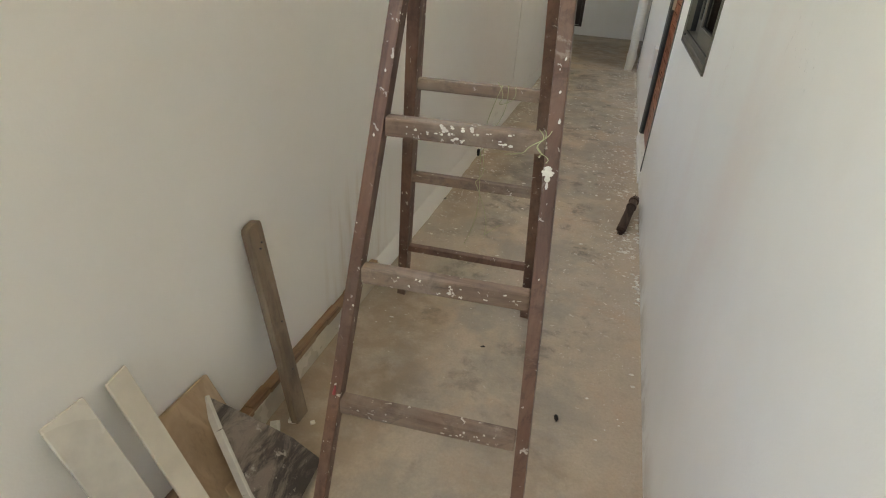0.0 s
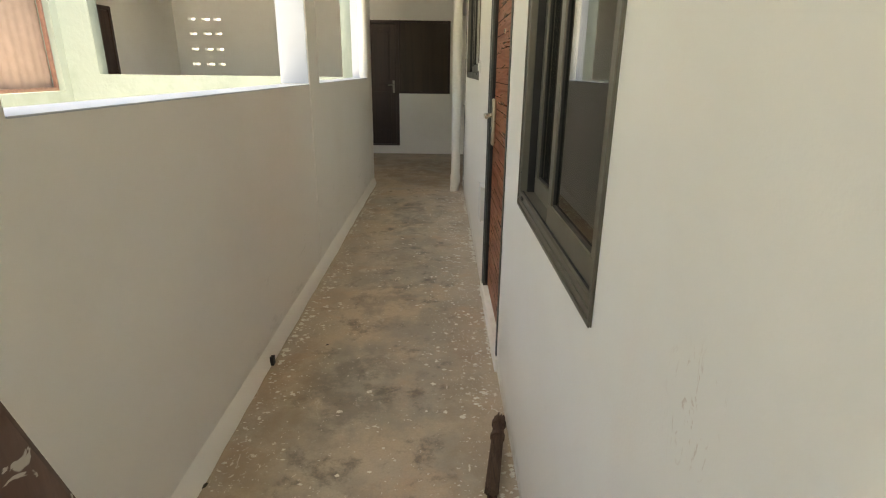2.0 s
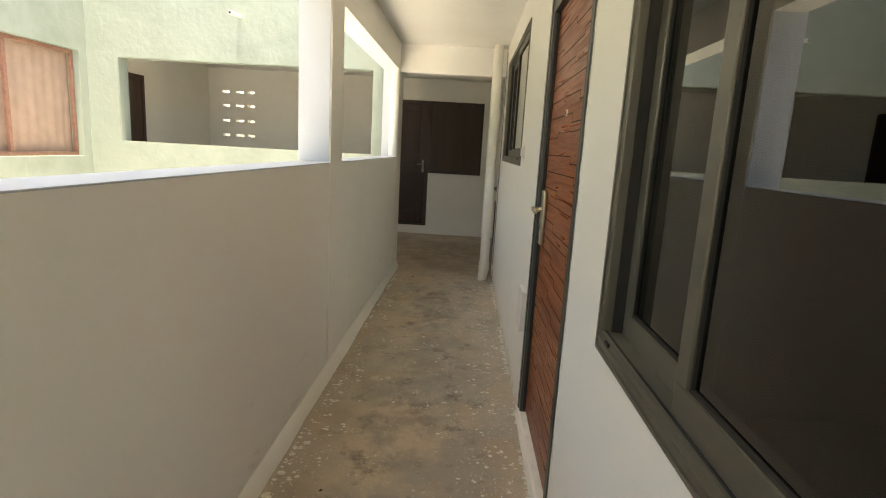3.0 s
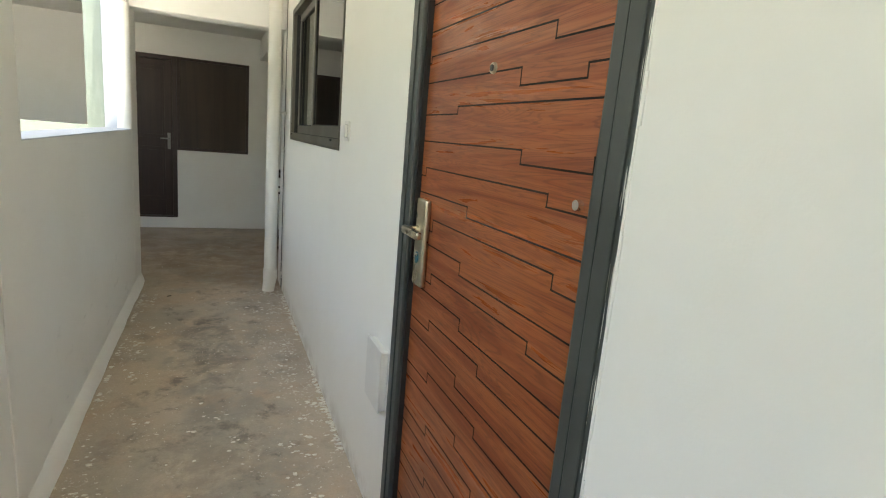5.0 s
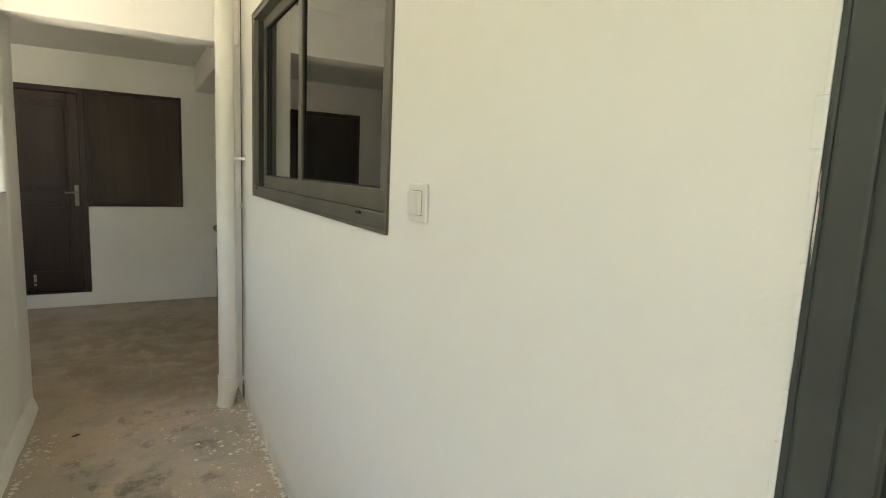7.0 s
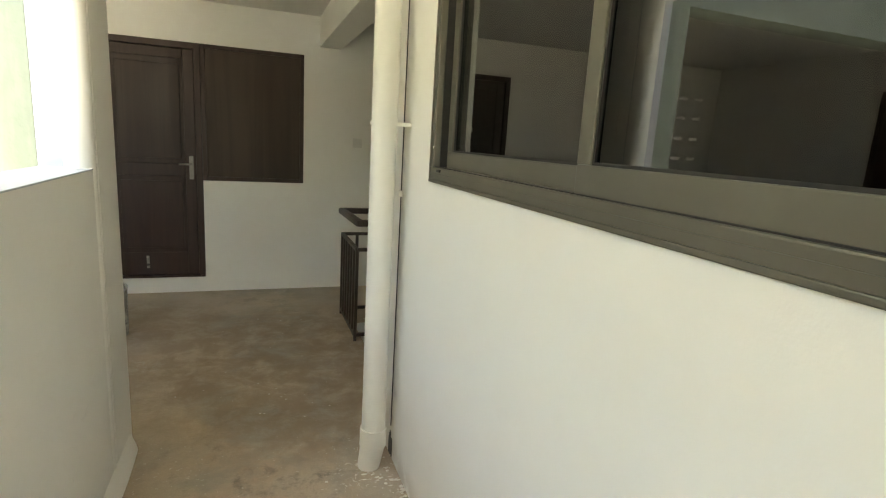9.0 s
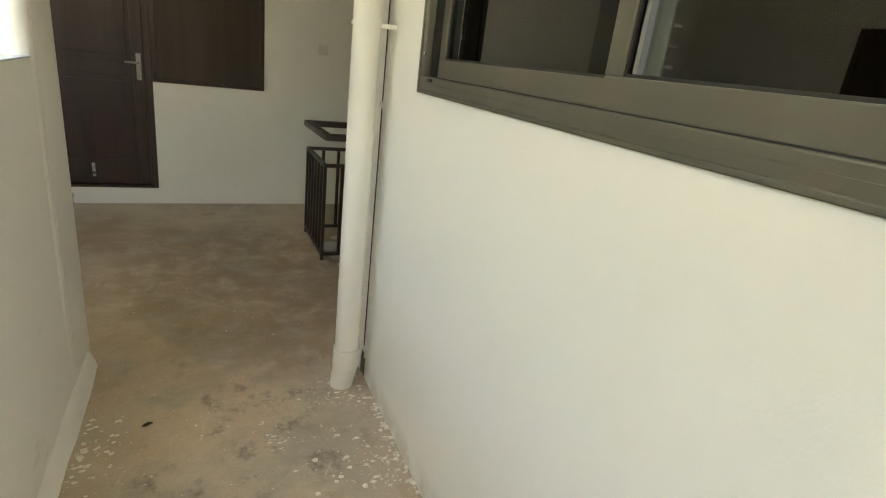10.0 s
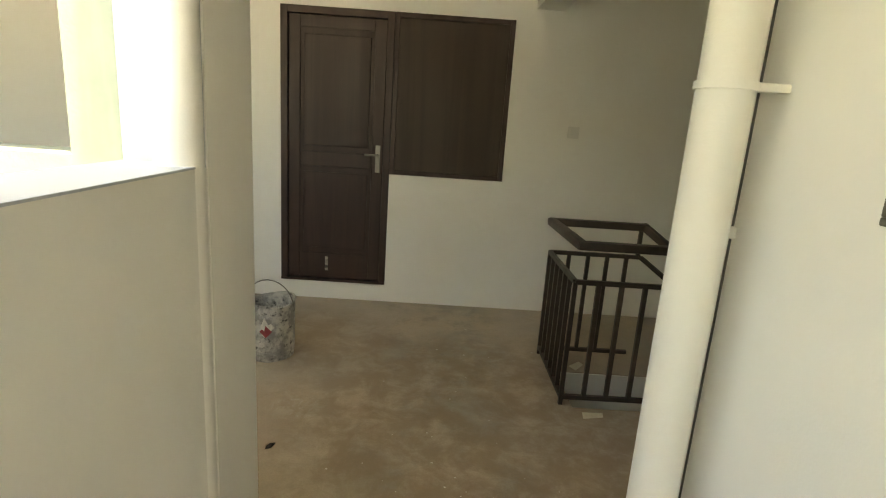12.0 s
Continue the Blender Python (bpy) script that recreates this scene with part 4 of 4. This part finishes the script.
# ---- bucket ----
def bucket():
    cx, cy, r, h = -1.075, 9.63, 0.135, 0.34
    b = thing("paint_bucket", (cx, cy, 0), "old tin bucket smeared with grey paint", "bucket")
    bm = bmesh.new()
    n = 36
    prof = [(r * 0.93, 0.0), (r * 0.95, 0.004), (r * 0.985, h * 0.3), (r * 0.975, h * 0.32), (r, h - 0.012), (r + 0.006, h - 0.006), (r + 0.004, h), (r - 0.006, h), (r - 0.008, h * 0.5), (r * 0.9, 0.08), (0.0001, 0.08)]
    rows = []
    for i in range(n):
        t = 2 * math.pi * i / n
        d = 1 + 0.02 * math.sin(3 * t + 0.5)
        rows.append([bm.verts.new((cx + q * d * math.cos(t), cy + q * d * math.sin(t), z + (0.012 * math.sin(2 * t) * z / h))) for q, z in prof])
    for i in range(n):
        p, q = rows[i], rows[(i + 1) % n]
        for k in range(len(prof) - 1):
            bm.faces.new((p[k], q[k], q[k + 1], p[k + 1]))
    bm.faces.new([rw[0] for rw in rows])
    part("body", bm, M_TIN, b, "paint-crusted tin body", True)
    pts = [(cx + r * math.cos(t), cy - 0.02 - 0.03 * math.sin(t), h - 0.03 + 0.16 * math.sin(t)) for t in [math.pi * i / 14 for i in range(15)]]
    part("handle", tube(pts, 0.003, 6), M_WIRE, b, "thin wire handle", True)
    for name, t0, z0, wide, tall, lift, material, label in (
            ("label_patch", 0.02, 0.215, 0.42, 0.060, 0.0016, M_CHIP, "white label diamond"), ("label_mark", 0.08, 0.190, 0.26, 0.036, 0.0026, M_RED, "faded red label diamond")):
        bm = bmesh.new()
        vs = []
        for du, dz in ((0, tall), (wide, 0), (0, -tall), (-wide, 0)):
            t = t0 + du - math.pi / 2
            vs.append(bm.verts.new((cx + (r + lift) * math.cos(t), cy + (r + lift) * math.sin(t), z0 + dz)))
        mid = bm.verts.new((cx + (r + lift + 0.003) * math.cos(t0 - math.pi / 2), cy + (r + lift + 0.003) * math.sin(t0 - math.pi / 2), z0))
        for p, q in zip(vs, vs[1:] + vs[:1]):
            bm.faces.new((p, q, mid))
        part(name, bm, material, b, label)


bucket()


# ---- ladder ----
def ladder():
    lad = thing("step_ladder", (-0.15, 1.4, 0), "old wooden step ladder splashed with white paint, standing open", "ladder")
    top = 1.69

    def fy(z, s=0.0):
        return 0.93 + 0.28 * z + 0.016 * s

    def by(z, s=0.0):
        return 1.95 - 0.325 * z + 0.014 * s

    def fx(z, s):
        return -0.340 + 0.062 * z if s < 0 else 0.152 - 0.082 * z

    def bx(z, s):
        return -0.505 + 0.14 * z if s < 0 else 0.012 - 0.012 * z

    rails = {}
    for s in (-1, 1):
        rails["f", s] = part("rail", beam((fx(0, s) + 0.001, fy(0, s), 0.004), (fx(top, s), fy(top, s), top), 0.029, 0.032), M_LADDER, lad, "paint-flecked front rail")
        rails["b", s] = part("rail", beam((bx(0, s), by(0, s), 0.004), (bx(top, s), by(top, s), top), 0.034, 0.055), M_LADDER, lad, "brown rear rail")
    part("top_step", one(fx(top, -1) - 0.04, fx(top, 1) + 0.04, 1.30, 1.52, top, top + 0.03, 0.005), M_LADDER, lad)
    for z in (0.320, 0.640, 0.952, 1.265, 1.53):
        rung = part("rung", beam((fx(z, -1) + 0.016, fy(z, -1), z), (fx(z, 1) - 0.016, fy(z, 1), z), 0.040, 0.034, (0, 0, 1), 0.005), M_RUNG, lad, "worn paint-spattered rung")
        bm = bmesh.new()
        for i in range(26 if z == 0.952 else 8 if z > 1.2 else 16):
            x = random.uniform(fx(z, -1) + 0.05, fx(z, 1) - 0.05)
            k = 2 * (x - fx(z, -1)) / (fx(z, 1) - fx(z, -1)) - 1
            rr = random.uniform(0.003, 0.006 if z == 0.952 else 0.0035)
            m = Matrix.Translation((x, fy(z, k) - 0.0172, z + random.uniform(-0.013, 0.015))) @ Matrix.Diagonal((rr, 0.0012, rr * random.uniform(0.35, 0.8), 1))
            for k in range(3):
                off = Matrix.Translation((random.uniform(-1, 1) * rr * 1.1, 0, random.uniform(-1, 1) * rr * 0.6))
                bmesh.ops.create_icosphere(bm, subdivisions=2, radius=random.uniform(0.4, 0.9), matrix=off @ m)
        part("paint_splash", bm, M_CHIP, rung, "white paint blobs", True)["kind"] = "stuff"
    for z, h in ((0.275, 0.018), (0.615, 0.024), (0.942, 0.024), (1.26, 0.024)):
        part("rung", beam((bx(z, -1) + 0.014, by(z, -1), z - h * 0.2), (bx(z, 1) - 0.014, by(z, 1), z - h * 0.2), h * 1.35, 0.028, (0, 0, 1), 0.004), M_RUNG if z > 0.5 else M_LADDER, lad, "rear cross bar")
    for key, rail in rails.items():
        bm = bmesh.new()
        f, s = key
        for i in range(30 if f == "f" else 14):
            z = random.uniform(0.1, 1.6)
            x, y = (fx(z, s), fy(z, s)) if f == "f" else (bx(z, s), by(z, s))
            rr = random.choice((0.0008, 0.001, 0.0012, 0.0016, 0.002, 0.0024, 0.003))
            w = 0.0147 if f == "f" else 0.017
            on_side = random.random() < 0.4
            if on_side:
                m = Matrix.Translation((x + w, y + random.uniform(-0.02, 0.02), z)) @ Matrix.Diagonal((0.0012, rr, rr * 2.0, 1))
            else:
                m = Matrix.Translation((x + random.uniform(-0.014, 0.014), y - (0.0168 if f == "f" else 0.029), z)) @ Matrix.Rotation(random.uniform(-0.5, 0.5), 4, "Y") @ Matrix.Diagonal((rr, 0.0009, rr * random.uniform(1.2, 3.5), 1))
            bmesh.ops.create_icosphere(bm, subdivisions=1, radius=1.0, matrix=m)
        if key == ("f", 1):
            for dz, rx, rz in ((0, 0.011, 0.010), (0.010, 0.008, 0.007), (0.004, 0.0135, 0.005), (-0.010, 0.006, 0.010), (-0.024, 0.003, 0.012)):
                z = 0.90 + dz
                bmesh.ops.create_icosphere(bm, subdivisions=2, radius=1.0, matrix=Matrix.Translation((fx(z, 1) - 0.004, fy(z, 1) - 0.0165, z)) @ Matrix.Diagonal((rx, 0.002, rz, 1)))
        part("paint_splash", bm, M_CHIP, rail, "white paint drips", True)["kind"] = "stuff"
        if key == ("f", -1):
            z = 0.355
            part("red_splash", rod(bmesh.new(), (fx(z, s) - 0.002, fy(z, s) - 0.0172, z - 0.006), (fx(z, s) + 0.002, fy(z, s) - 0.0168, z + 0.020), 0.005, 0.002, 8), M_RED, rail, "dark red paint dab", True)
    # string knotted on a rear bar and hanging past the next one, with a twist round the front rung
    def strand(a, b, sag, swing, turns):
        pts = []
        for i in range(29):
            u = i / 28
            p = Vector(a).lerp(Vector(b), u)
            pts.append(p + Vector((swing * math.sin(turns * u * math.pi), -0.015 * math.sin(u * math.pi), -sag * math.sin(u * math.pi))))
        part("string", tube(pts, 0.0009, 5), M_STRING, lad, "pale green string", True)

    yk, yl = by(0.95) - 0.022, by(0.62) - 0.022
    strand((-0.10, yk, 0.965), (-0.19, yl, 0.63), 0.02, 0.012, 3)
    strand((-0.115, yk, 0.962), (-0.21, yl, 0.40), 0.0, -0.018, 2)
    strand((-0.19, yl, 0.63), (-0.09, yl, 0.50), 0.10, 0.02, 2)
    strand((-0.13, yk, 0.97), (-0.08, yk, 0.96), 0.05, 0.01, 3)
    xr, yr = fx(0.95, 1), fy(0.95, 1) - 0.024
    strand((xr - 0.005, yr, 0.985), (xr - 0.09, yr + 0.002, 0.925), 0.01, 0.004, 4)
    strand((xr - 0.018, yr, 0.985), (xr - 0.024, yr, 0.93), 0.0, 0.005, 3)
    strand((xr - 0.03, yr, 0.985), (xr - 0.008, yr, 0.92), 0.0, 0.008, 3)


ladder()


# ---- offcuts leaning on the parapet by the ladder ----
def leaning(name, y, w, length, foot, t, material, label, category, skew=0.0, cut=0.0, wall=XL, lift=0.0, chamfer=0.0):
    """A board standing on the floor foot metres off the wall and leaning back on it; skew: degrees it leans along the wall."""
    lean = math.asin(min(0.95, foot / length))
    bm = one(-t, 0, -w / 2, w / 2, 0, length, 0.0 if chamfer else min(0.002, t / 4))
    if chamfer:
        top = [e for e in bm.edges if all(v.co.z > length - 0.001 for v in e.verts) and abs(e.verts[0].co.x - e.verts[1].co.x) > t / 2]
        bmesh.ops.bevel(bm, geom=top, offset=chamfer, segments=2, affect="EDGES", profile=0.5)
        bmesh.ops.bevel(bm, geom=list(bm.edges), offset=0.0015, segments=1, affect="EDGES")
    if cut:
        for v in bm.verts:
            if v.co.z > length / 2:
                v.co.z += cut * (v.co.y / w)
    m = Matrix.Translation((wall + foot + t, y, lift)) @ Matrix.Rotation(-lean, 4, "Y") @ Matrix.Rotation(radians(skew), 4, "X")
    bmesh.ops.transform(bm, matrix=m, verts=bm.verts)
    dz = min(v.co.z for v in bm.verts)
    bmesh.ops.translate(bm, vec=(0, 0, 0.001 + lift - dz), verts=bm.verts)
    dx = min(v.co.x for v in bm.verts)
    bmesh.ops.translate(bm, vec=(wall + 0.001 - dx, 0, 0), verts=bm.verts)
    return solo(name, bm, material, label, category)


plank = leaning("wood_plank", 1.175, 0.058, 0.64, 0.10, 0.024, M_PLANK, "narrow grey-brown plank leaning on the parapet", "plank", -2.0, 0.010, chamfer=0.013)
for u, k in ((0.93, 0.006), (0.91, -0.004), (0.55, 0.008), (0.3, 0.004)):
    x, y = XL + 0.106 - 0.099 * u, 1.171 + 0.022 * u + k
    part("nail_hole", rod(bmesh.new(), (x + 0.0255, y, 0.632 * u), (x + 0.0285, y, 0.632 * u), 0.0028, None, 8), M_DARK, plank, "dark old nail hole")
leaning("tile_offcut", 0.622, 0.085, 0.57, 0.23, 0.009, M_MARBLE, "long pale marbled tile offcut leaning on the parapet", "tile", -1.0, 0.0)
leaning("tile_offcut", 0.735, 0.05, 0.555, 0.21, 0.009, M_TILE, "narrow cream tile offcut leaning on the parapet", "tile", -1.0, 0.01)
leaning("wood_board", 0.865, 0.175, 0.37, 0.17, 0.012, M_OAK, "square light wood board leaning on the parapet", "board", -1.0, 0.0)
leaning("wood_board", 0.875, 0.13, 0.27, 0.21, 0.03, M_OAK, "short light timber block leaning among the tiles", "board", -8.0, 0.0)


def slate():
    """A broken pointed slab with a pale sawn edge."""
    s = thing("stone_slab", (-0.45, 0.95, 0), "broken dark stained slab with pale cut edge", "stone")
    face = [Vector(p) for p in ((-0.625, 0.925, 0.30), (-0.56, 0.965, 0.225), (-0.47, 1.02, 0.115), (-0.40, 1.045, 0.025), (-0.385, 0.81, 0.025), (-0.47, 0.835, 0.125), (-0.565, 0.885, 0.25))]
    nrm = (face[3] - face[0]).cross(face[4] - face[0]).normalized()
    nrm = nrm if nrm.z > 0 else -nrm
    bm = bmesh.new()
    hi = [bm.verts.new(p) for p in face]
    lo = [bm.verts.new(p - nrm * 0.024) for p in face]
    bm.faces.new(lo)
    bm.faces.new(hi[::-1])
    for i in range(len(face)):
        j = (i + 1) % len(face)
        bm.faces.new((lo[i], lo[j], hi[j], hi[i]))
    part("slab", bm, M_SLATE, s)
    edge = [face[4], face[5], face[6], face[0]]
    bm = bmesh.new()
    for a, b in zip(edge, edge[1:]):
        q = beam(a - nrm * 0.011, b - nrm * 0.011, 0.010, 0.026, nrm.cross(b - a), 0.002)
        tmp = bpy.data.meshes.new("edge")
        q.to_mesh(tmp)
        q.free()
        bm.from_mesh(tmp)
    part("cut_edge", bm, M_MARBLE, s, "pale sawn edge")


slate()
leaning("tile_offcut", 0.80, 0.11, 0.20, 0.20, 0.009, M_TILE, "small cream tile propped on the stack of offcuts", "tile", 0.0, 0.02, XL + 0.06)
for x, y, a, sx, sy, sz in ((-0.585, 1.10, 30, 0.014, 0.03, 0.02), (-0.54, 1.06, 60, 0.012, 0.03, 0.016), (-0.56, 1.16, 10, 0.012, 0.014, 0.012), (-0.50, 1.17, 40, 0.007, 0.007, 0.006), (-0.47, 1.02, 5, 0.007, 0.01, 0.006)):
    solo("rubble", one(-sx, sx, -sy, sy, 0.0005, sz, 0.002, pose(x, y, 0, 0, 0, a)), M_CHIP, "small white chip of broken plaster on the floor", "rubble", "", False, "plaster chips by the offcuts")


# ---- twig broom head lying against the room wall ----
def broom():
    b = thing("twig_broom", (0.39, 3.0, 0), "short bundle of brown twigs leaning at the wall", "broom")
    a0, b0 = Vector((0.362, 2.84, 0.028)), Vector((0.424, 3.19, 0.080))
    d = (b0 - a0).normalized()
    u = d.cross(Vector((0, 0, 1))).normalized()
    v = u.cross(d)
    for i in range(46):
        r, t = 0.026 * math.sqrt((i + 0.5) / 46), i * 2.4
        o = u * (r * math.cos(t)) + v * (r * math.sin(t))
        part("twig", rod(bmesh.new(), a0 + o * 0.92 + d * random.uniform(-0.012, 0.012), b0 + o * 0.8 + d * random.uniform(-0.008, 0.008), 0.0032, 0.0026, 6), M_TWIG, b)
    for s in (0.72, 0.9):
        p = a0.lerp(b0, s)
        part("binding", rod(bmesh.new(), p - d * 0.008, p + d * 0.008, 0.0275, None, 18), M_TWIG, b, "twine binding", True)


broom()


# ---- courtyard window with curtains, spout, landing side door ----
y0, y1, z0, z1 = CW
w = thing("window_5", (XW, (y0 + y1) / 2, z0), "brown-framed courtyard window with orange-tan curtains drawn", "window", "", "structure")
xf = XW - 0.05
for a in ((y0, y1, z0, z0 + 0.04), (y0, y1, z1 - 0.04, z1)):
    part("window_frame", one(xf - 0.03, xf, a[0], a[1], a[2] + 0.001, a[3] - 0.001, 0.003), M_CFRAME, w)
for y in (y0 + 0.02, 5.99, 6.87, y1 - 0.02):
    part("mullion", one(xf - 0.03, xf + 0.004, y - 0.018, y + 0.018, z0 + 0.041, z1 - 0.041, 0.003), M_CFRAME, w)
for a, b in ((y0, 5.99), (5.99, 6.87), (6.87, y1)):
    bm = bmesh.new()
    n = 60
    rows = []
    for i in range(n + 1):
        y = a + (b - a) * i / n
        dx = 0.003 * math.sin(i * 0.75 + a) + 0.003 * math.sin(i * 0.31)
        rows.append([bm.verts.new((xf - 0.07 + dx * k, y, z)) for z, k in ((z0 + 0.002, 1.3), ((z0 + z1) / 2, 1.0), (z1 - 0.002, 0.6))])
    for p, q in zip(rows, rows[1:]):
        for k in range(2):
            bm.faces.new((p[k], q[k], q[k + 1], p[k + 1]))
    part("curtain", bm, M_CURTAIN, w, "orange-tan cloth curtain", True)
# unseen backing added to close off the curtained window
solo("wall_courtyard_room", slab(bmesh.new(), "x", XW - 0.30, XW - 0.21, (4.5, YB), (0.9, 2.4)), M_ROOM, "unseen dark backing added behind the curtained window", "wall", "structure")
bm = rod(bmesh.new(), (-2.383, YB + 0.02, 2.645), (-2.383, YB - 0.25, 2.625), 0.022, None, 14)
sp = solo("water_spout", bm, M_PIPE, "short white water spout sticking out of the wall", "pipe", "", True)
# the spout is solid; a black disc paints the shade of its bore
part("bore", rod(bmesh.new(), (-2.383, YB - 0.24, 2.6255), (-2.383, YB - 0.252, 2.6248), 0.015, None, 14), M_GASKET, sp, "black disc drawn as the shade inside the pipe mouth")
d = thing("door_3", (XW, 8.45, 0), "dark brown timber door in the landing side wall", "door", "", "structure")
part("door_leaf", one(XW + 0.001, XW + 0.035, 8.12, 8.80, 0.02, 2.04, 0.003), M_DARKDOOR, d)
part("door_frame", one(XW + 0.001, XW + 0.05, 8.80, 8.85, 0.02, 2.09, 0.003), M_DARKDOOR, d)
part("door_frame", one(XW + 0.001, XW + 0.05, 8.12, 8.80, 2.04, 2.09, 0.003), M_DARKDOOR, d)


# ---- debris on the floor ----
def flake(bm, x, y, r, h):
    n = random.randint(4, 6)
    t0 = random.random() * 6.3
    k = random.uniform(0.4, 1.0)
    ring = []
    for i in range(n):
        t = t0 + 2 * math.pi * i / n
        q = r * random.uniform(0.6, 1.2)
        ring.append((x + q * math.cos(t), y + q * k * math.sin(t)))
    lo = [bm.verts.new((a, b, 0.0004)) for a, b in ring]
    hi = [bm.verts.new((x + (a - x) * 0.85, y + (b - y) * 0.85, h)) for a, b in ring]
    bm.faces.new(hi)
    for i in range(n):
        j = (i + 1) % n
        bm.faces.new((lo[i], lo[j], hi[j], hi[i]))


bm = bmesh.new()
for i in range(2700):
    y = random.uniform(1.3, 8.2)
    side = random.random()
    if side < 0.50:
        x = XR - 0.02 - abs(random.gauss(0, 0.13))
    elif side < 0.68:
        x = XL + 0.05 + abs(random.gauss(0, 0.08))
    else:
        x = random.uniform(XL + 0.06, XR - 0.03)
    if not XL + 0.05 < x < XR - 0.006:
        continue
    if y < 2.6 and random.random() < (2.9 - y) / 1.6:
        continue
    if noise.noise((x * 2.3, y * 1.7, 3.0)) < random.uniform(-0.15, 0.45):
        continue
    flake(bm, x, y, random.choice((0.0025, 0.003, 0.004, 0.004, 0.005, 0.007, 0.012)), random.uniform(0.0008, 0.002))
for i in range(260):
    y = random.uniform(4.0, 7.7) if i % 4 else random.uniform(2.6, 4.0)
    x = random.choice((random.uniform(XL + 0.08, XR - 0.05), XR - 0.04 - abs(random.gauss(0, 0.12)), XL + 0.07 + abs(random.gauss(0, 0.07))))
    if XL + 0.06 < x < XR - 0.02 and noise.noise((x * 2.9, y * 2.1, 8.0)) > -0.1:
        for k in range(random.choice((1, 2, 4))):
            flake(bm, min(x + random.gauss(0, 0.012), XR - 0.02), y + random.gauss(0, 0.015), random.uniform(0.005, 0.015), random.uniform(0.0006, 0.0016))
for i in range(34):
    flake(bm, random.gauss(0.0, 0.28), random.uniform(8.2, 8.9) if i % 3 else random.uniform(8.9, 10.4), random.uniform(0.003, 0.008), 0.001)
solo("paint_flakes", bm, M_CHIP, "many small white paint flakes scattered on the floor", "paint flakes", "stuff")

# dried paint run along the foot of both walls
bm = bmesh.new()
for i in range(640):
    y = random.uniform(2.2, 7.6)
    if noise.noise((y * 2.1, 7.7, 0.0)) < -0.2:
        continue
    flake(bm, XR - abs(random.gauss(0, 0.012)) - 0.004, y, random.uniform(0.004, 0.014), random.uniform(0.0015, 0.004))
solo("paint_run", bm, M_CHIP, "ragged dried white paint along the wall foot", "paint flakes", "stuff")
bm = bmesh.new()
for i in range(160):
    y = random.uniform(3.0, 8.1)
    if noise.noise((y * 1.7, 2.2, 0.0)) < 0.05:
        continue
    flake(bm, XL + 0.05 + abs(random.gauss(0, 0.010)), y, random.uniform(0.006, 0.018), random.uniform(0.0015, 0.003))
solo("paint_run", bm, M_CHIP, "ragged dried white paint along the parapet foot", "paint flakes", "stuff")
M_LEAF = plain("dry dark leaf", (0.03, 0.022, 0.016), 0.7)
for x, y, a, s in ((-0.407, 7.627, 20, 0.022), (-0.62, 2.9, 70, 0.016), (-0.40, 3.9, 35, 0.010), (0.20, 1.45, 100, 0.016), (-0.10, 1.7, 10, 0.010), (-0.80, 8.72, 60, 0.03)):
    m = pose(x, y, 0.0, 0, 0, a)
    bm = bmesh.new()
    vs = [bm.verts.new(m @ Vector(q)) for q in ((-s, 0, 0.002), (-0.3 * s, -0.45 * s, 0.004), (0.6 * s, -0.3 * s, 0.006), (s, 0, 0.003), (0.4 * s, 0.4 * s, 0.007), (-0.4 * s, 0.4 * s, 0.005))]
    f = bm.faces.new(vs)
    bmesh.ops.solidify(bm, geom=[f], thickness=0.0015)
    solo("dry_leaf", bm, M_LEAF, "curled dark dry leaf lying on the floor", "leaf", "", False, "dry leaves on the floor")
